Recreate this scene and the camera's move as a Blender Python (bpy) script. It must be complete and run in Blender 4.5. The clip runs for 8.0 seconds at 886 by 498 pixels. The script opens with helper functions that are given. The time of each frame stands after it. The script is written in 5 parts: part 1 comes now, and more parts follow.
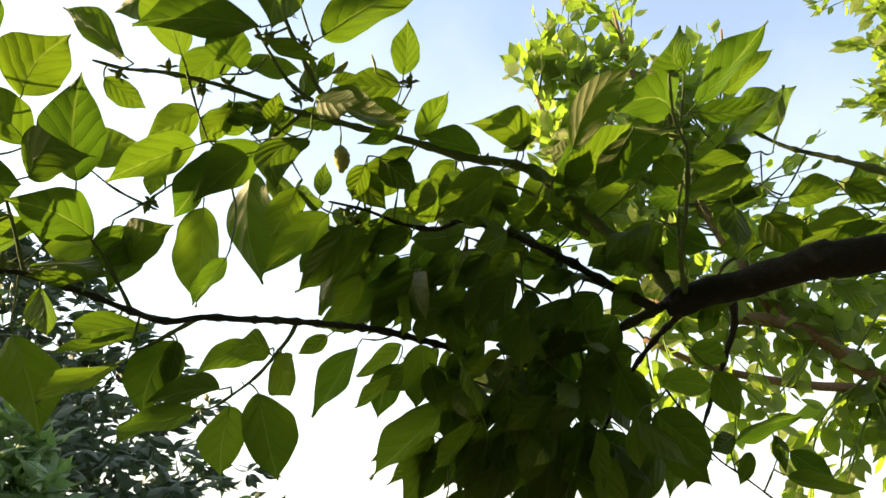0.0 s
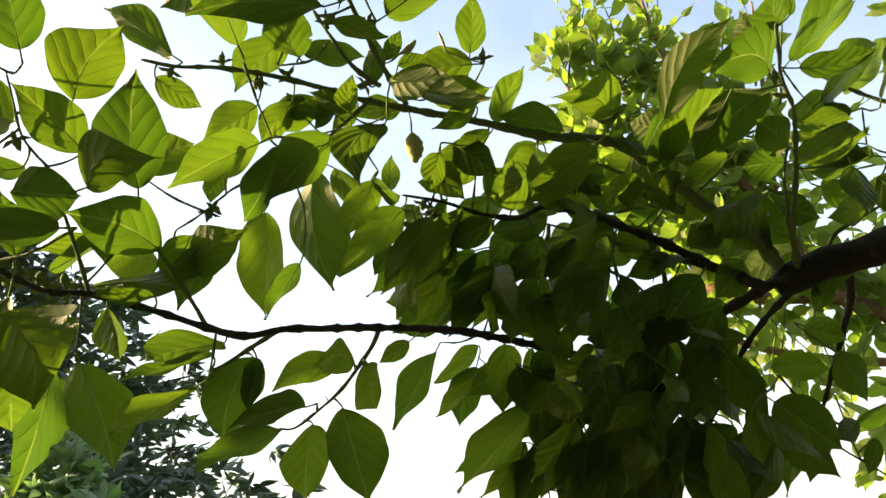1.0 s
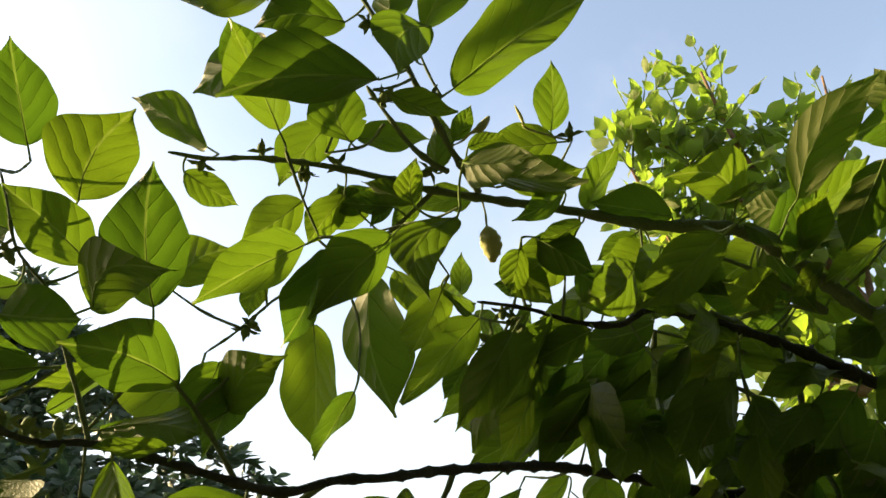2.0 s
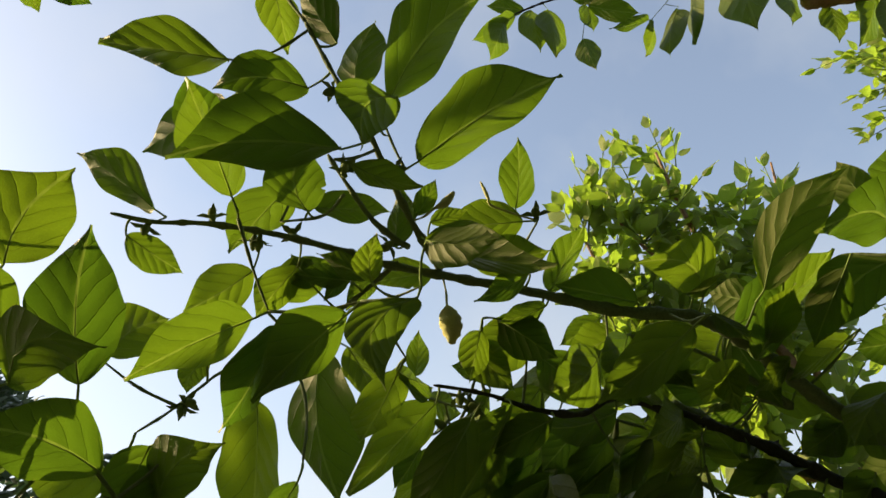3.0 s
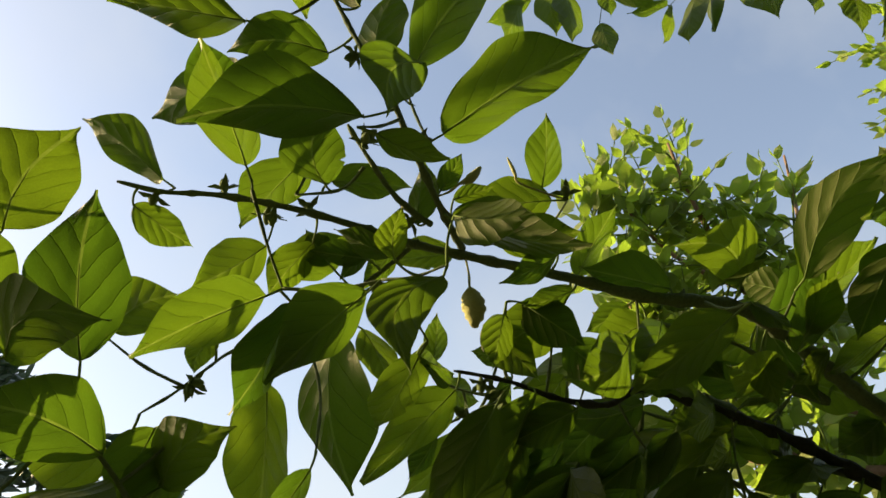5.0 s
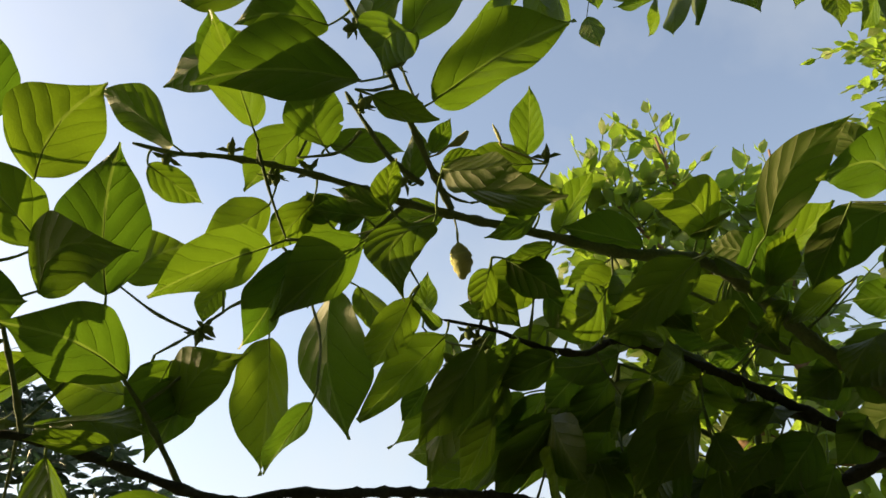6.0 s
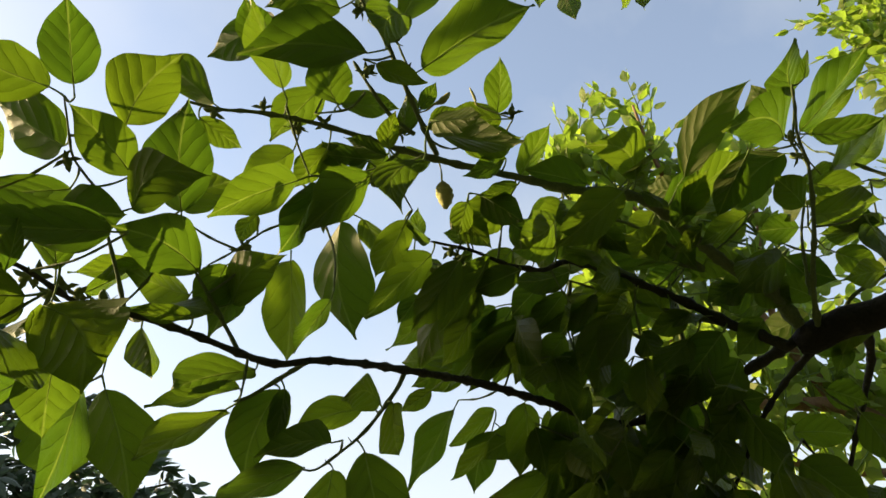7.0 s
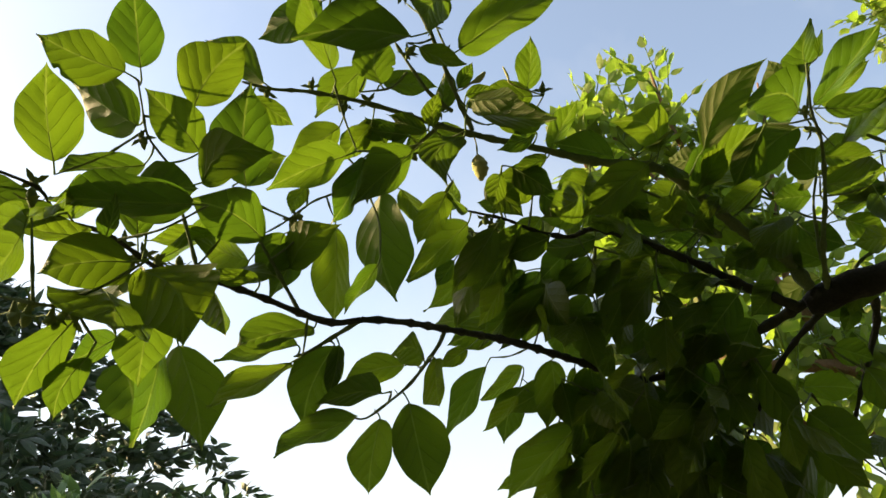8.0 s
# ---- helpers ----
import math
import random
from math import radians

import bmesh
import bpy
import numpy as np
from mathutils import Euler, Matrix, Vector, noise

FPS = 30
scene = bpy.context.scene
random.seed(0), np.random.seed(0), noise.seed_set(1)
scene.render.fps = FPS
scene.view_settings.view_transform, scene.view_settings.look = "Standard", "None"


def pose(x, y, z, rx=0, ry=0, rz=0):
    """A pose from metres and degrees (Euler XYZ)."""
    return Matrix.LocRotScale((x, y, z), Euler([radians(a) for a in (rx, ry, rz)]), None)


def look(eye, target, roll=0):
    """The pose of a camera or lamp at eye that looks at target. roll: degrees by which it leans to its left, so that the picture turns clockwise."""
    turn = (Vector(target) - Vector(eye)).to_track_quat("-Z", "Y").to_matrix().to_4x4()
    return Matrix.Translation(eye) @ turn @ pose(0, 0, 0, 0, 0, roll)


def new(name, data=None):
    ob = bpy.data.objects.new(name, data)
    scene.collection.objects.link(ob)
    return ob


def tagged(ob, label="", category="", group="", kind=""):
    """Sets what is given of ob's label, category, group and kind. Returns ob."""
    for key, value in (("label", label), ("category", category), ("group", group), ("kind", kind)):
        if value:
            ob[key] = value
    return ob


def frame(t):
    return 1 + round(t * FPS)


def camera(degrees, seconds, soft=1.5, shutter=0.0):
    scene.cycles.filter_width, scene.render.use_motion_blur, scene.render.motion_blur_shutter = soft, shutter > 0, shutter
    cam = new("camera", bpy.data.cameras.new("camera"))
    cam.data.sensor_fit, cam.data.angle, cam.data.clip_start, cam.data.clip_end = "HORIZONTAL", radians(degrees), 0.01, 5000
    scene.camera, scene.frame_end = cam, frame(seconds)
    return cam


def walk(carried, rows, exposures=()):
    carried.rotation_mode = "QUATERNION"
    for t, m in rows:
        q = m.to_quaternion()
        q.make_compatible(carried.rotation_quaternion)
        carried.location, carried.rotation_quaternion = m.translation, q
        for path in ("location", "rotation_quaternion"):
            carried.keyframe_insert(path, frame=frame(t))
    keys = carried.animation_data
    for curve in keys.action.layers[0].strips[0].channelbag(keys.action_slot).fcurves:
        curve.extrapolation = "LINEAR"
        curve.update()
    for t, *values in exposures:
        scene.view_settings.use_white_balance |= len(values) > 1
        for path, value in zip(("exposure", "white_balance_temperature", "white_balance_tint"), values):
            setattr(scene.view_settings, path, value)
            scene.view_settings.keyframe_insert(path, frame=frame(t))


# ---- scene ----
cam = camera(60.0, 8.0)
PATH = [
    (0, (-0.008, 0.053, 1.536), (0.005, 1.928, 2.232), -0.4),
    (0.5, (-0.026, 0.083, 1.517), (-0.036, 1.964, 2.196), -0.7),
    (1, (-0.073, 0.122, 1.553), (-0.121, 1.993, 2.257), -3.8),
    (1.5, (-0.087, 0.175, 1.578), (-0.261, 1.982, 2.418), -5.2),
    (2, (-0.096, 0.242, 1.626), (-0.272, 2.007, 2.550), -3.6),
    (2.2, (-0.094, 0.239, 1.641), (-0.250, 1.994, 2.585), -3.8),
    (3.3, (-0.111, 0.279, 1.657), (-0.120, 1.956, 2.745), -3.8),
    (3.5, (-0.117, 0.288, 1.664), (-0.121, 1.964, 2.754), -4.5),
    (4, (-0.103, 0.292, 1.650), (-0.228, 1.958, 2.750), -0.6),
    (4.5, (-0.119, 0.293, 1.661), (-0.161, 1.999, 2.705), -2.5),
    (4.7, (-0.120, 0.294, 1.663), (-0.162, 2.004, 2.700), -2.1),
    (5.8, (-0.106, 0.279, 1.626), (-0.176, 1.978, 2.680), -2.2),
    (6, (-0.117, 0.269, 1.607), (-0.147, 1.978, 2.646), -2.3),
    (6.5, (-0.108, 0.205, 1.539), (-0.133, 1.932, 2.549), -2.5),
    (7, (-0.116, 0.140, 1.488), (-0.117, 1.888, 2.459), -2.8),
    (7.5, (-0.134, 0.099, 1.450), (-0.162, 1.888, 2.344), -1.4),
    (8, (-0.141, 0.081, 1.461), (-0.180, 1.870, 2.354), -2.4),
]
EXPOSURES = [(0.0, 1.70), (1.0, 1.74), (1.5, 1.48), (2.0, 1.46), (3.5, 0.90), (4.5, 0.96), (6.0, 1.06), (7.0, 1.18), (8.0, 1.33)]
walk(cam, [(t, look(eye, target, roll)) for t, eye, target, roll in PATH], EXPOSURES)

# ---- daylight: low warm sun from the left, thinly veiled sky ----
SUN_AZ, SUN_EL = 75.0, 22.0          # degrees left of +y, degrees above the horizon
world = bpy.data.worlds.new("sky")
scene.world = world
world.use_nodes = True
wn, wl = world.node_tree.nodes, world.node_tree.links
wn.clear()
sky = wn.new("ShaderNodeTexSky")
sky.sky_type = "NISHITA"
sky.sun_disc = False
sky.sun_elevation = radians(SUN_EL)
sky.sun_rotation = radians(-SUN_AZ)
sky.air_density, sky.dust_density, sky.ozone_density = 1.0, 2.0, 0.6
back = wn.new("ShaderNodeBackground")
back.inputs["Strength"].default_value = 0.125
wout = wn.new("ShaderNodeOutputWorld")
where = wn.new("ShaderNodeTexCoord")
cloud = wn.new("ShaderNodeTexNoise")             # thin high haze with faint wisps of cloud
cloud.inputs["Scale"].default_value, cloud.inputs["Detail"].default_value = 5.0, 6.0
wl.new(where.outputs["Generated"], cloud.inputs["Vector"])
veil = wn.new("ShaderNodeMapRange")
veil.inputs["From Min"].default_value, veil.inputs["From Max"].default_value = 0.42, 0.72
veil.inputs["To Min"].default_value, veil.inputs["To Max"].default_value = 0.14, 0.34
wl.new(cloud.outputs[0], veil.inputs["Value"])
hazy = wn.new("ShaderNodeMix")
hazy.data_type = "RGBA"
hazy.inputs[7].default_value = (3.5, 3.5, 3.4, 1)
compass = wn.new("ShaderNodeSeparateXYZ")
wl.new(where.outputs["Generated"], compass.inputs[0])
low = wn.new("ShaderNodeMapRange")               # the haze thickens towards the horizon
low.interpolation_type = "SMOOTHSTEP"
low.inputs["From Min"].default_value, low.inputs["From Max"].default_value = 0.62, 0.05
low.inputs["To Max"].default_value = 0.42
wl.new(compass.outputs[2], low.inputs["Value"])
thick = wn.new("ShaderNodeMath")
thick.operation, thick.use_clamp = "ADD", True
wl.new(veil.outputs[0], thick.inputs[0])
wl.new(low.outputs[0], thick.inputs[1])
wl.new(thick.outputs[0], hazy.inputs[0])
wl.new(sky.outputs[0], hazy.inputs[6])
wl.new(hazy.outputs[2], back.inputs["Color"])
wl.new(back.outputs[0], wout.inputs["Surface"])

sun = new("sun", bpy.data.lights.new("sun", "SUN"))
sun.data.energy, sun.data.angle, sun.data.color = 5.0, radians(0.5), (1.0, 0.77, 0.42)
sun.matrix_world = look((-30 * math.sin(radians(SUN_AZ)), 30 * math.cos(radians(SUN_AZ)), 30 * math.tan(radians(SUN_EL))), (0, 0, 0))


# ---- materials ----
def material(name):
    m = bpy.data.materials.new(name)
    m.use_nodes = True
    nt = m.node_tree
    nt.nodes.clear()
    return m, nt.nodes, nt.links


def math_node(nodes, links, op, a, b=None, c=None):
    n = nodes.new("ShaderNodeMath")
    n.operation = op
    for i, v in enumerate((a, b, c)):
        if v is None:
            continue
        if isinstance(v, (int, float)):
            n.inputs[i].default_value = v
        else:
            links.new(v, n.inputs[i])
    return n.outputs[0]


def mix_colour(nodes, links, fac, a, b):
    n = nodes.new("ShaderNodeMix")
    n.data_type = "RGBA"
    if isinstance(fac, (int, float)):
        n.inputs[0].default_value = fac
    else:
        links.new(fac, n.inputs[0])
    for i, v in ((6, a), (7, b)):
        if isinstance(v, tuple):
            n.inputs[i].default_value = (*v, 1)
        else:
            links.new(v, n.inputs[i])
    return n.outputs[2]


def leaf_material(name, face, glow, young, rough=0.5, gloss=0.35, veins=1.0, tint=(0.92, 0.70, 0.34)):
    """A thin leaf: a pale face that reflects, a blade that lets green light through, veins in relief."""
    m, nodes, links = material(name)
    uv = nodes.new("ShaderNodeUVMap")
    sep = nodes.new("ShaderNodeSeparateXYZ")
    links.new(uv.outputs[0], sep.inputs[0])
    u, v = sep.outputs[0], sep.outputs[1]
    au = math_node(nodes, links, "ABSOLUTE", u)
    rib = math_node(nodes, links, "LESS_THAN", au, 0.016)
    wob = nodes.new("ShaderNodeTexNoise")
    wob.inputs["Scale"].default_value = 3.0
    links.new(uv.outputs[0], wob.inputs["Vector"])
    ph = math_node(nodes, links, "MULTIPLY_ADD", au, -4.2, math_node(nodes, links, "MULTIPLY", v, 5.5))
    ph = math_node(nodes, links, "MULTIPLY_ADD", wob.outputs[0], 0.8, ph)
    tri = math_node(nodes, links, "PINGPONG", ph, 0.5)
    side = nodes.new("ShaderNodeMapRange")
    side.interpolation_type = "SMOOTHSTEP"
    side.inputs["From Min"].default_value, side.inputs["From Max"].default_value = 0.05, 0.0
    links.new(tri, side.inputs["Value"])
    net = nodes.new("ShaderNodeTexVoronoi")
    net.feature = "DISTANCE_TO_EDGE"
    net.inputs["Scale"].default_value = 26.0
    links.new(uv.outputs[0], net.inputs["Vector"])
    netv = math_node(nodes, links, "MULTIPLY", math_node(nodes, links, "LESS_THAN", net.outputs[0], 0.05), 0.35)
    vein = math_node(nodes, links, "MAXIMUM", math_node(nodes, links, "MAXIMUM", rib, side.outputs[0]), netv)
    vein = math_node(nodes, links, "MULTIPLY", vein, veins)
    blot = nodes.new("ShaderNodeTexNoise")
    blot.inputs["Scale"].default_value, blot.inputs["Detail"].default_value = 2.3, 4.0
    links.new(uv.outputs[0], blot.inputs["Vector"])
    info = nodes.new("ShaderNodeObjectInfo")
    geo = nodes.new("ShaderNodeNewGeometry")
    rnd = math_node(nodes, links, "FRACT", math_node(nodes, links, "ADD", info.outputs["Random"], geo.outputs["Random Per Island"]))
    age = math_node(nodes, links, "MULTIPLY_ADD", rnd, 0.8, math_node(nodes, links, "MULTIPLY_ADD", blot.outputs[0], 0.5, -0.25))
    through_c = mix_colour(nodes, links, age, glow, young)
    through_c = mix_colour(nodes, links, math_node(nodes, links, "MULTIPLY", vein, 0.28), through_c, tuple(c * 0.5 for c in glow))
    through_c = mix_colour(nodes, links, math_node(nodes, links, "MULTIPLY", rib, 0.45), through_c, (0.20, 0.26, 0.04))
    face_c = mix_colour(nodes, links, math_node(nodes, links, "MULTIPLY", blot.outputs[0], 0.7), face, tuple(c * 0.6 for c in face))
    face_c = mix_colour(nodes, links, math_node(nodes, links, "MULTIPLY", vein, 0.35), face_c, tuple(min(1, c * 1.7) for c in face))
    spot = nodes.new("ShaderNodeTexNoise")
    spot.inputs["Scale"].default_value, spot.inputs["Detail"].default_value = 9.0, 3.0
    links.new(uv.outputs[0], spot.inputs["Vector"])
    fine = nodes.new("ShaderNodeTexNoise")
    fine.inputs["Scale"].default_value, fine.inputs["Detail"].default_value = 55.0, 3.0
    links.new(uv.outputs[0], fine.inputs["Vector"])
    mottle = math_node(nodes, links, "MULTIPLY", fine.outputs[0], 0.55)
    through_c = mix_colour(nodes, links, mottle, through_c, tuple(c * 0.45 for c in glow))
    speck = math_node(nodes, links, "MULTIPLY", math_node(nodes, links, "GREATER_THAN", spot.outputs[0], 0.70), 0.5)
    through_c = mix_colour(nodes, links, speck, through_c, (0.10, 0.09, 0.02))
    bump = nodes.new("ShaderNodeBump")
    bump.inputs["Strength"].default_value, bump.inputs["Distance"].default_value = 0.85, 0.0016
    quilt = math_node(nodes, links, "MULTIPLY", math_node(nodes, links, "SINE", math_node(nodes, links, "MULTIPLY", tri, math.pi)), -0.45)
    raised = math_node(nodes, links, "ADD", vein, quilt)
    relief = math_node(nodes, links, "MULTIPLY_ADD", blot.outputs[0], 0.6, raised)
    relief = math_node(nodes, links, "MULTIPLY_ADD", fine.outputs[0], 0.35, relief)
    links.new(relief, bump.inputs["Height"])
    pr = nodes.new("ShaderNodeBsdfPrincipled")
    pr.inputs["Roughness"].default_value = rough
    pr.inputs["Specular IOR Level"].default_value = gloss
    pr.inputs["Specular Tint"].default_value = (*tint, 1)
    links.new(face_c, pr.inputs["Base Color"])
    links.new(bump.outputs[0], pr.inputs["Normal"])
    tr = nodes.new("ShaderNodeBsdfTranslucent")
    links.new(through_c, tr.inputs["Color"])
    soft_bump = nodes.new("ShaderNodeBump")
    soft_bump.inputs["Strength"].default_value, soft_bump.inputs["Distance"].default_value = 0.8, 0.0016
    links.new(math_node(nodes, links, "MULTIPLY_ADD", blot.outputs[0], 0.6, raised), soft_bump.inputs["Height"])
    links.new(soft_bump.outputs[0], tr.inputs["Normal"])
    add = nodes.new("ShaderNodeAddShader")
    links.new(pr.outputs[0], add.inputs[0])
    links.new(tr.outputs[0], add.inputs[1])
    out = nodes.new("ShaderNodeOutputMaterial")
    links.new(add.outputs[0], out.inputs["Surface"])
    return m


def bark_material(name, dark, light, scale=60.0, lichen=(0.30, 0.30, 0.25), lichen_amount=0.25):
    m, nodes, links = material(name)
    co = nodes.new("ShaderNodeTexCoord")
    big = nodes.new("ShaderNodeTexNoise")
    big.inputs["Scale"].default_value, big.inputs["Detail"].default_value = scale * 0.3, 5.0
    fine = nodes.new("ShaderNodeTexNoise")
    fine.inputs["Scale"].default_value, fine.inputs["Detail"].default_value = scale * 3, 6.0
    crack = nodes.new("ShaderNodeTexVoronoi")
    crack.feature = "DISTANCE_TO_EDGE"
    crack.inputs["Scale"].default_value = scale * 1.4
    for n in (big, fine, crack):
        links.new(co.outputs["Object"], n.inputs["Vector"])
    c = mix_colour(nodes, links, math_node(nodes, links, "MULTIPLY_ADD", fine.outputs[0], 0.9, 0.0), dark, light)
    patch = nodes.new("ShaderNodeMapRange")
    patch.inputs["From Min"].default_value, patch.inputs["From Max"].default_value = 0.58, 0.72
    patch.inputs["To Max"].default_value = lichen_amount
    links.new(big.outputs[0], patch.inputs["Value"])
    c = mix_colour(nodes, links, patch.outputs[0], c, lichen)
    pr = nodes.new("ShaderNodeBsdfPrincipled")
    pr.inputs["Roughness"].default_value = 0.85
    pr.inputs["Specular IOR Level"].default_value = 0.25
    links.new(c, pr.inputs["Base Color"])
    bump = nodes.new("ShaderNodeBump")
    bump.inputs["Strength"].default_value, bump.inputs["Distance"].default_value = 0.8, 0.10 / scale
    h = math_node(nodes, links, "MULTIPLY_ADD", math_node(nodes, links, "MINIMUM", crack.outputs[0], 0.25), 2.0, fine.outputs[0])
    links.new(h, bump.inputs["Height"])
    links.new(bump.outputs[0], pr.inputs["Normal"])
    out = nodes.new("ShaderNodeOutputMaterial")
    links.new(pr.outputs[0], out.inputs["Surface"])
    return m


def ground_material():
    m, nodes, links = material("grassy_soil")
    co = nodes.new("ShaderNodeTexCoord")
    a = nodes.new("ShaderNodeTexNoise")
    a.inputs["Scale"].default_value, a.inputs["Detail"].default_value = 0.6, 6.0
    b = nodes.new("ShaderNodeTexNoise")
    b.inputs["Scale"].default_value, b.inputs["Detail"].default_value = 25.0, 6.0
    for n in (a, b):
        links.new(co.outputs["Object"], n.inputs["Vector"])
    c = mix_colour(nodes, links, a.outputs[0], (0.05, 0.075, 0.025), (0.12, 0.09, 0.06))
    c = mix_colour(nodes, links, math_node(nodes, links, "MULTIPLY", b.outputs[0], 0.6), c, (0.04, 0.06, 0.02))
    pr = nodes.new("ShaderNodeBsdfPrincipled")
    pr.inputs["Roughness"].default_value = 0.95
    links.new(c, pr.inputs["Base Color"])
    bump = nodes.new("ShaderNodeBump")
    bump.inputs["Strength"].default_value = 0.6
    links.new(b.outputs[0], bump.inputs["Height"])
    links.new(bump.outputs[0], pr.inputs["Normal"])
    out = nodes.new("ShaderNodeOutputMaterial")
    links.new(pr.outputs[0], out.inputs["Surface"])
    return m


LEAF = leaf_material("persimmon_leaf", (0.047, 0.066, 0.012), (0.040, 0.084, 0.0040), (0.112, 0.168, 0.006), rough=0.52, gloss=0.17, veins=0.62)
# the same leaf made brighter: sunlight put into the far crown's colour
LEAF_FAR = leaf_material("persimmon_leaf_lit_tint", (0.095, 0.118, 0.036), (0.205, 0.320, 0.024), (0.295, 0.405, 0.032), veins=0.6)
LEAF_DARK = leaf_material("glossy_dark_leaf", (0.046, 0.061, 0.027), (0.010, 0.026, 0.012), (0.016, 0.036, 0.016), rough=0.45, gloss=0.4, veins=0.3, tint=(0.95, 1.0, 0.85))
LEAF_BUSH = leaf_material("pale_loquat_leaf", (0.13, 0.18, 0.075), (0.07, 0.14, 0.022), (0.12, 0.20, 0.04), rough=0.45, gloss=0.4, veins=0.5, tint=(1.0, 1.0, 0.9))
STALK = bark_material("green_stalk", (0.10, 0.16, 0.03), (0.20, 0.26, 0.07), 200.0, lichen_amount=0.0)
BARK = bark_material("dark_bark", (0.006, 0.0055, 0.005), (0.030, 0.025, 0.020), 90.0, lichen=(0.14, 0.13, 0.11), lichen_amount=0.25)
TWIG = bark_material("green_twig_bark", (0.060, 0.085, 0.030), (0.170, 0.205, 0.085), 160.0, lichen=(0.20, 0.17, 0.12))
BARK_BOUGH = bark_material("greenish_dark_bark", (0.014, 0.014, 0.009), (0.058, 0.055, 0.038), 120.0, lichen=(0.16, 0.16, 0.12))
# bark brightened to tan: sunlight put into the colour of the far limbs
BARK_LIT_TAN = bark_material("lit_tan_bark", (0.16, 0.09, 0.05), (0.36, 0.22, 0.13), 30.0, lichen=(0.45, 0.40, 0.32))
BUD = bark_material("bud_green", (0.085, 0.130, 0.036), (0.22, 0.26, 0.09), 300.0, lichen_amount=0.0)
BUD_DRY = bark_material("dry_bud", (0.32, 0.31, 0.10), (0.56, 0.52, 0.22), 300.0, lichen_amount=0.0)


# ---- mesh helpers ----
def mesh_object(name, verts, faces, mats, parent=None, uvs=None, slots=None, label=""):
    me = bpy.data.meshes.new(name)
    me.from_pydata([tuple(v) for v in verts], [], faces)
    for m in mats:
        me.materials.append(m)
    if uvs is not None:
        layer = me.uv_layers.new(name="UVMap")
        flat = np.empty(len(me.loops), dtype=np.int32)
        me.loops.foreach_get("vertex_index", flat)
        layer.data.foreach_set("uv", np.asarray(uvs, dtype=np.float32)[flat].ravel())
    me.polygons.foreach_set("use_smooth", [True] * len(me.polygons))
    if slots is not None:
        me.polygons.foreach_set("material_index", slots)
    me.update()
    ob = new(name, me)
    ob.parent = parent
    if label:
        tagged(ob, label)
    return ob


def smooth_line(points, step=0.012):
    """Catmull-Rom through the points."""
    p = [np.array(q, dtype=float) for q in points]
    p = [2 * p[0] - p[1], *p, 2 * p[-1] - p[-2]]
    out = []
    for i in range(1, len(p) - 2):
        n = max(2, int(np.linalg.norm(p[i + 1] - p[i]) / step))
        for k in range(n):
            t = k / n
            out.append(0.5 * (2 * p[i] + (p[i + 1] - p[i - 1]) * t + (2 * p[i - 1] - 5 * p[i] + 4 * p[i + 1] - p[i + 2]) * t * t
                              + (3 * p[i] - p[i - 1] - 3 * p[i + 1] + p[i + 2]) * t ** 3))
    out.append(p[-2])
    return np.array(out)


def tube(line, radii, sides=8, rough=0.0, seed=0.0):
    """Verts and faces of a closed tube along a line."""
    line = np.asarray(line, dtype=float)
    tang = np.gradient(line, axis=0)
    tang /= np.linalg.norm(tang, axis=1)[:, None] + 1e-12
    up = np.array([0.31, 0.17, 0.93])
    verts, faces = [], []
    a = np.cross(tang[0], up)
    a /= np.linalg.norm(a)
    for i, (c, t) in enumerate(zip(line, tang)):
        a = a - t * (a @ t)
        a /= np.linalg.norm(a)
        b = np.cross(t, a)
        for k in range(sides):
            w = 2 * math.pi * k / sides
            d = math.cos(w) * a + math.sin(w) * b
            r = radii[i]
            if rough:
                q = (c + d * r) * (0.6 / max(r, 0.004))
                r *= 1 + rough * noise.noise(Vector((q[0] + seed, q[1], q[2])))
            verts.append(c + d * r)
        if i:
            o = (i - 1) * sides
            for k in range(sides):
                faces.append((o + k, o + (k + 1) % sides, o + sides + (k + 1) % sides, o + sides + k))
    n = len(line)
    faces.append(tuple(range(sides))[::-1])
    faces.append(tuple((n - 1) * sides + k for k in range(sides)))
    return verts, faces


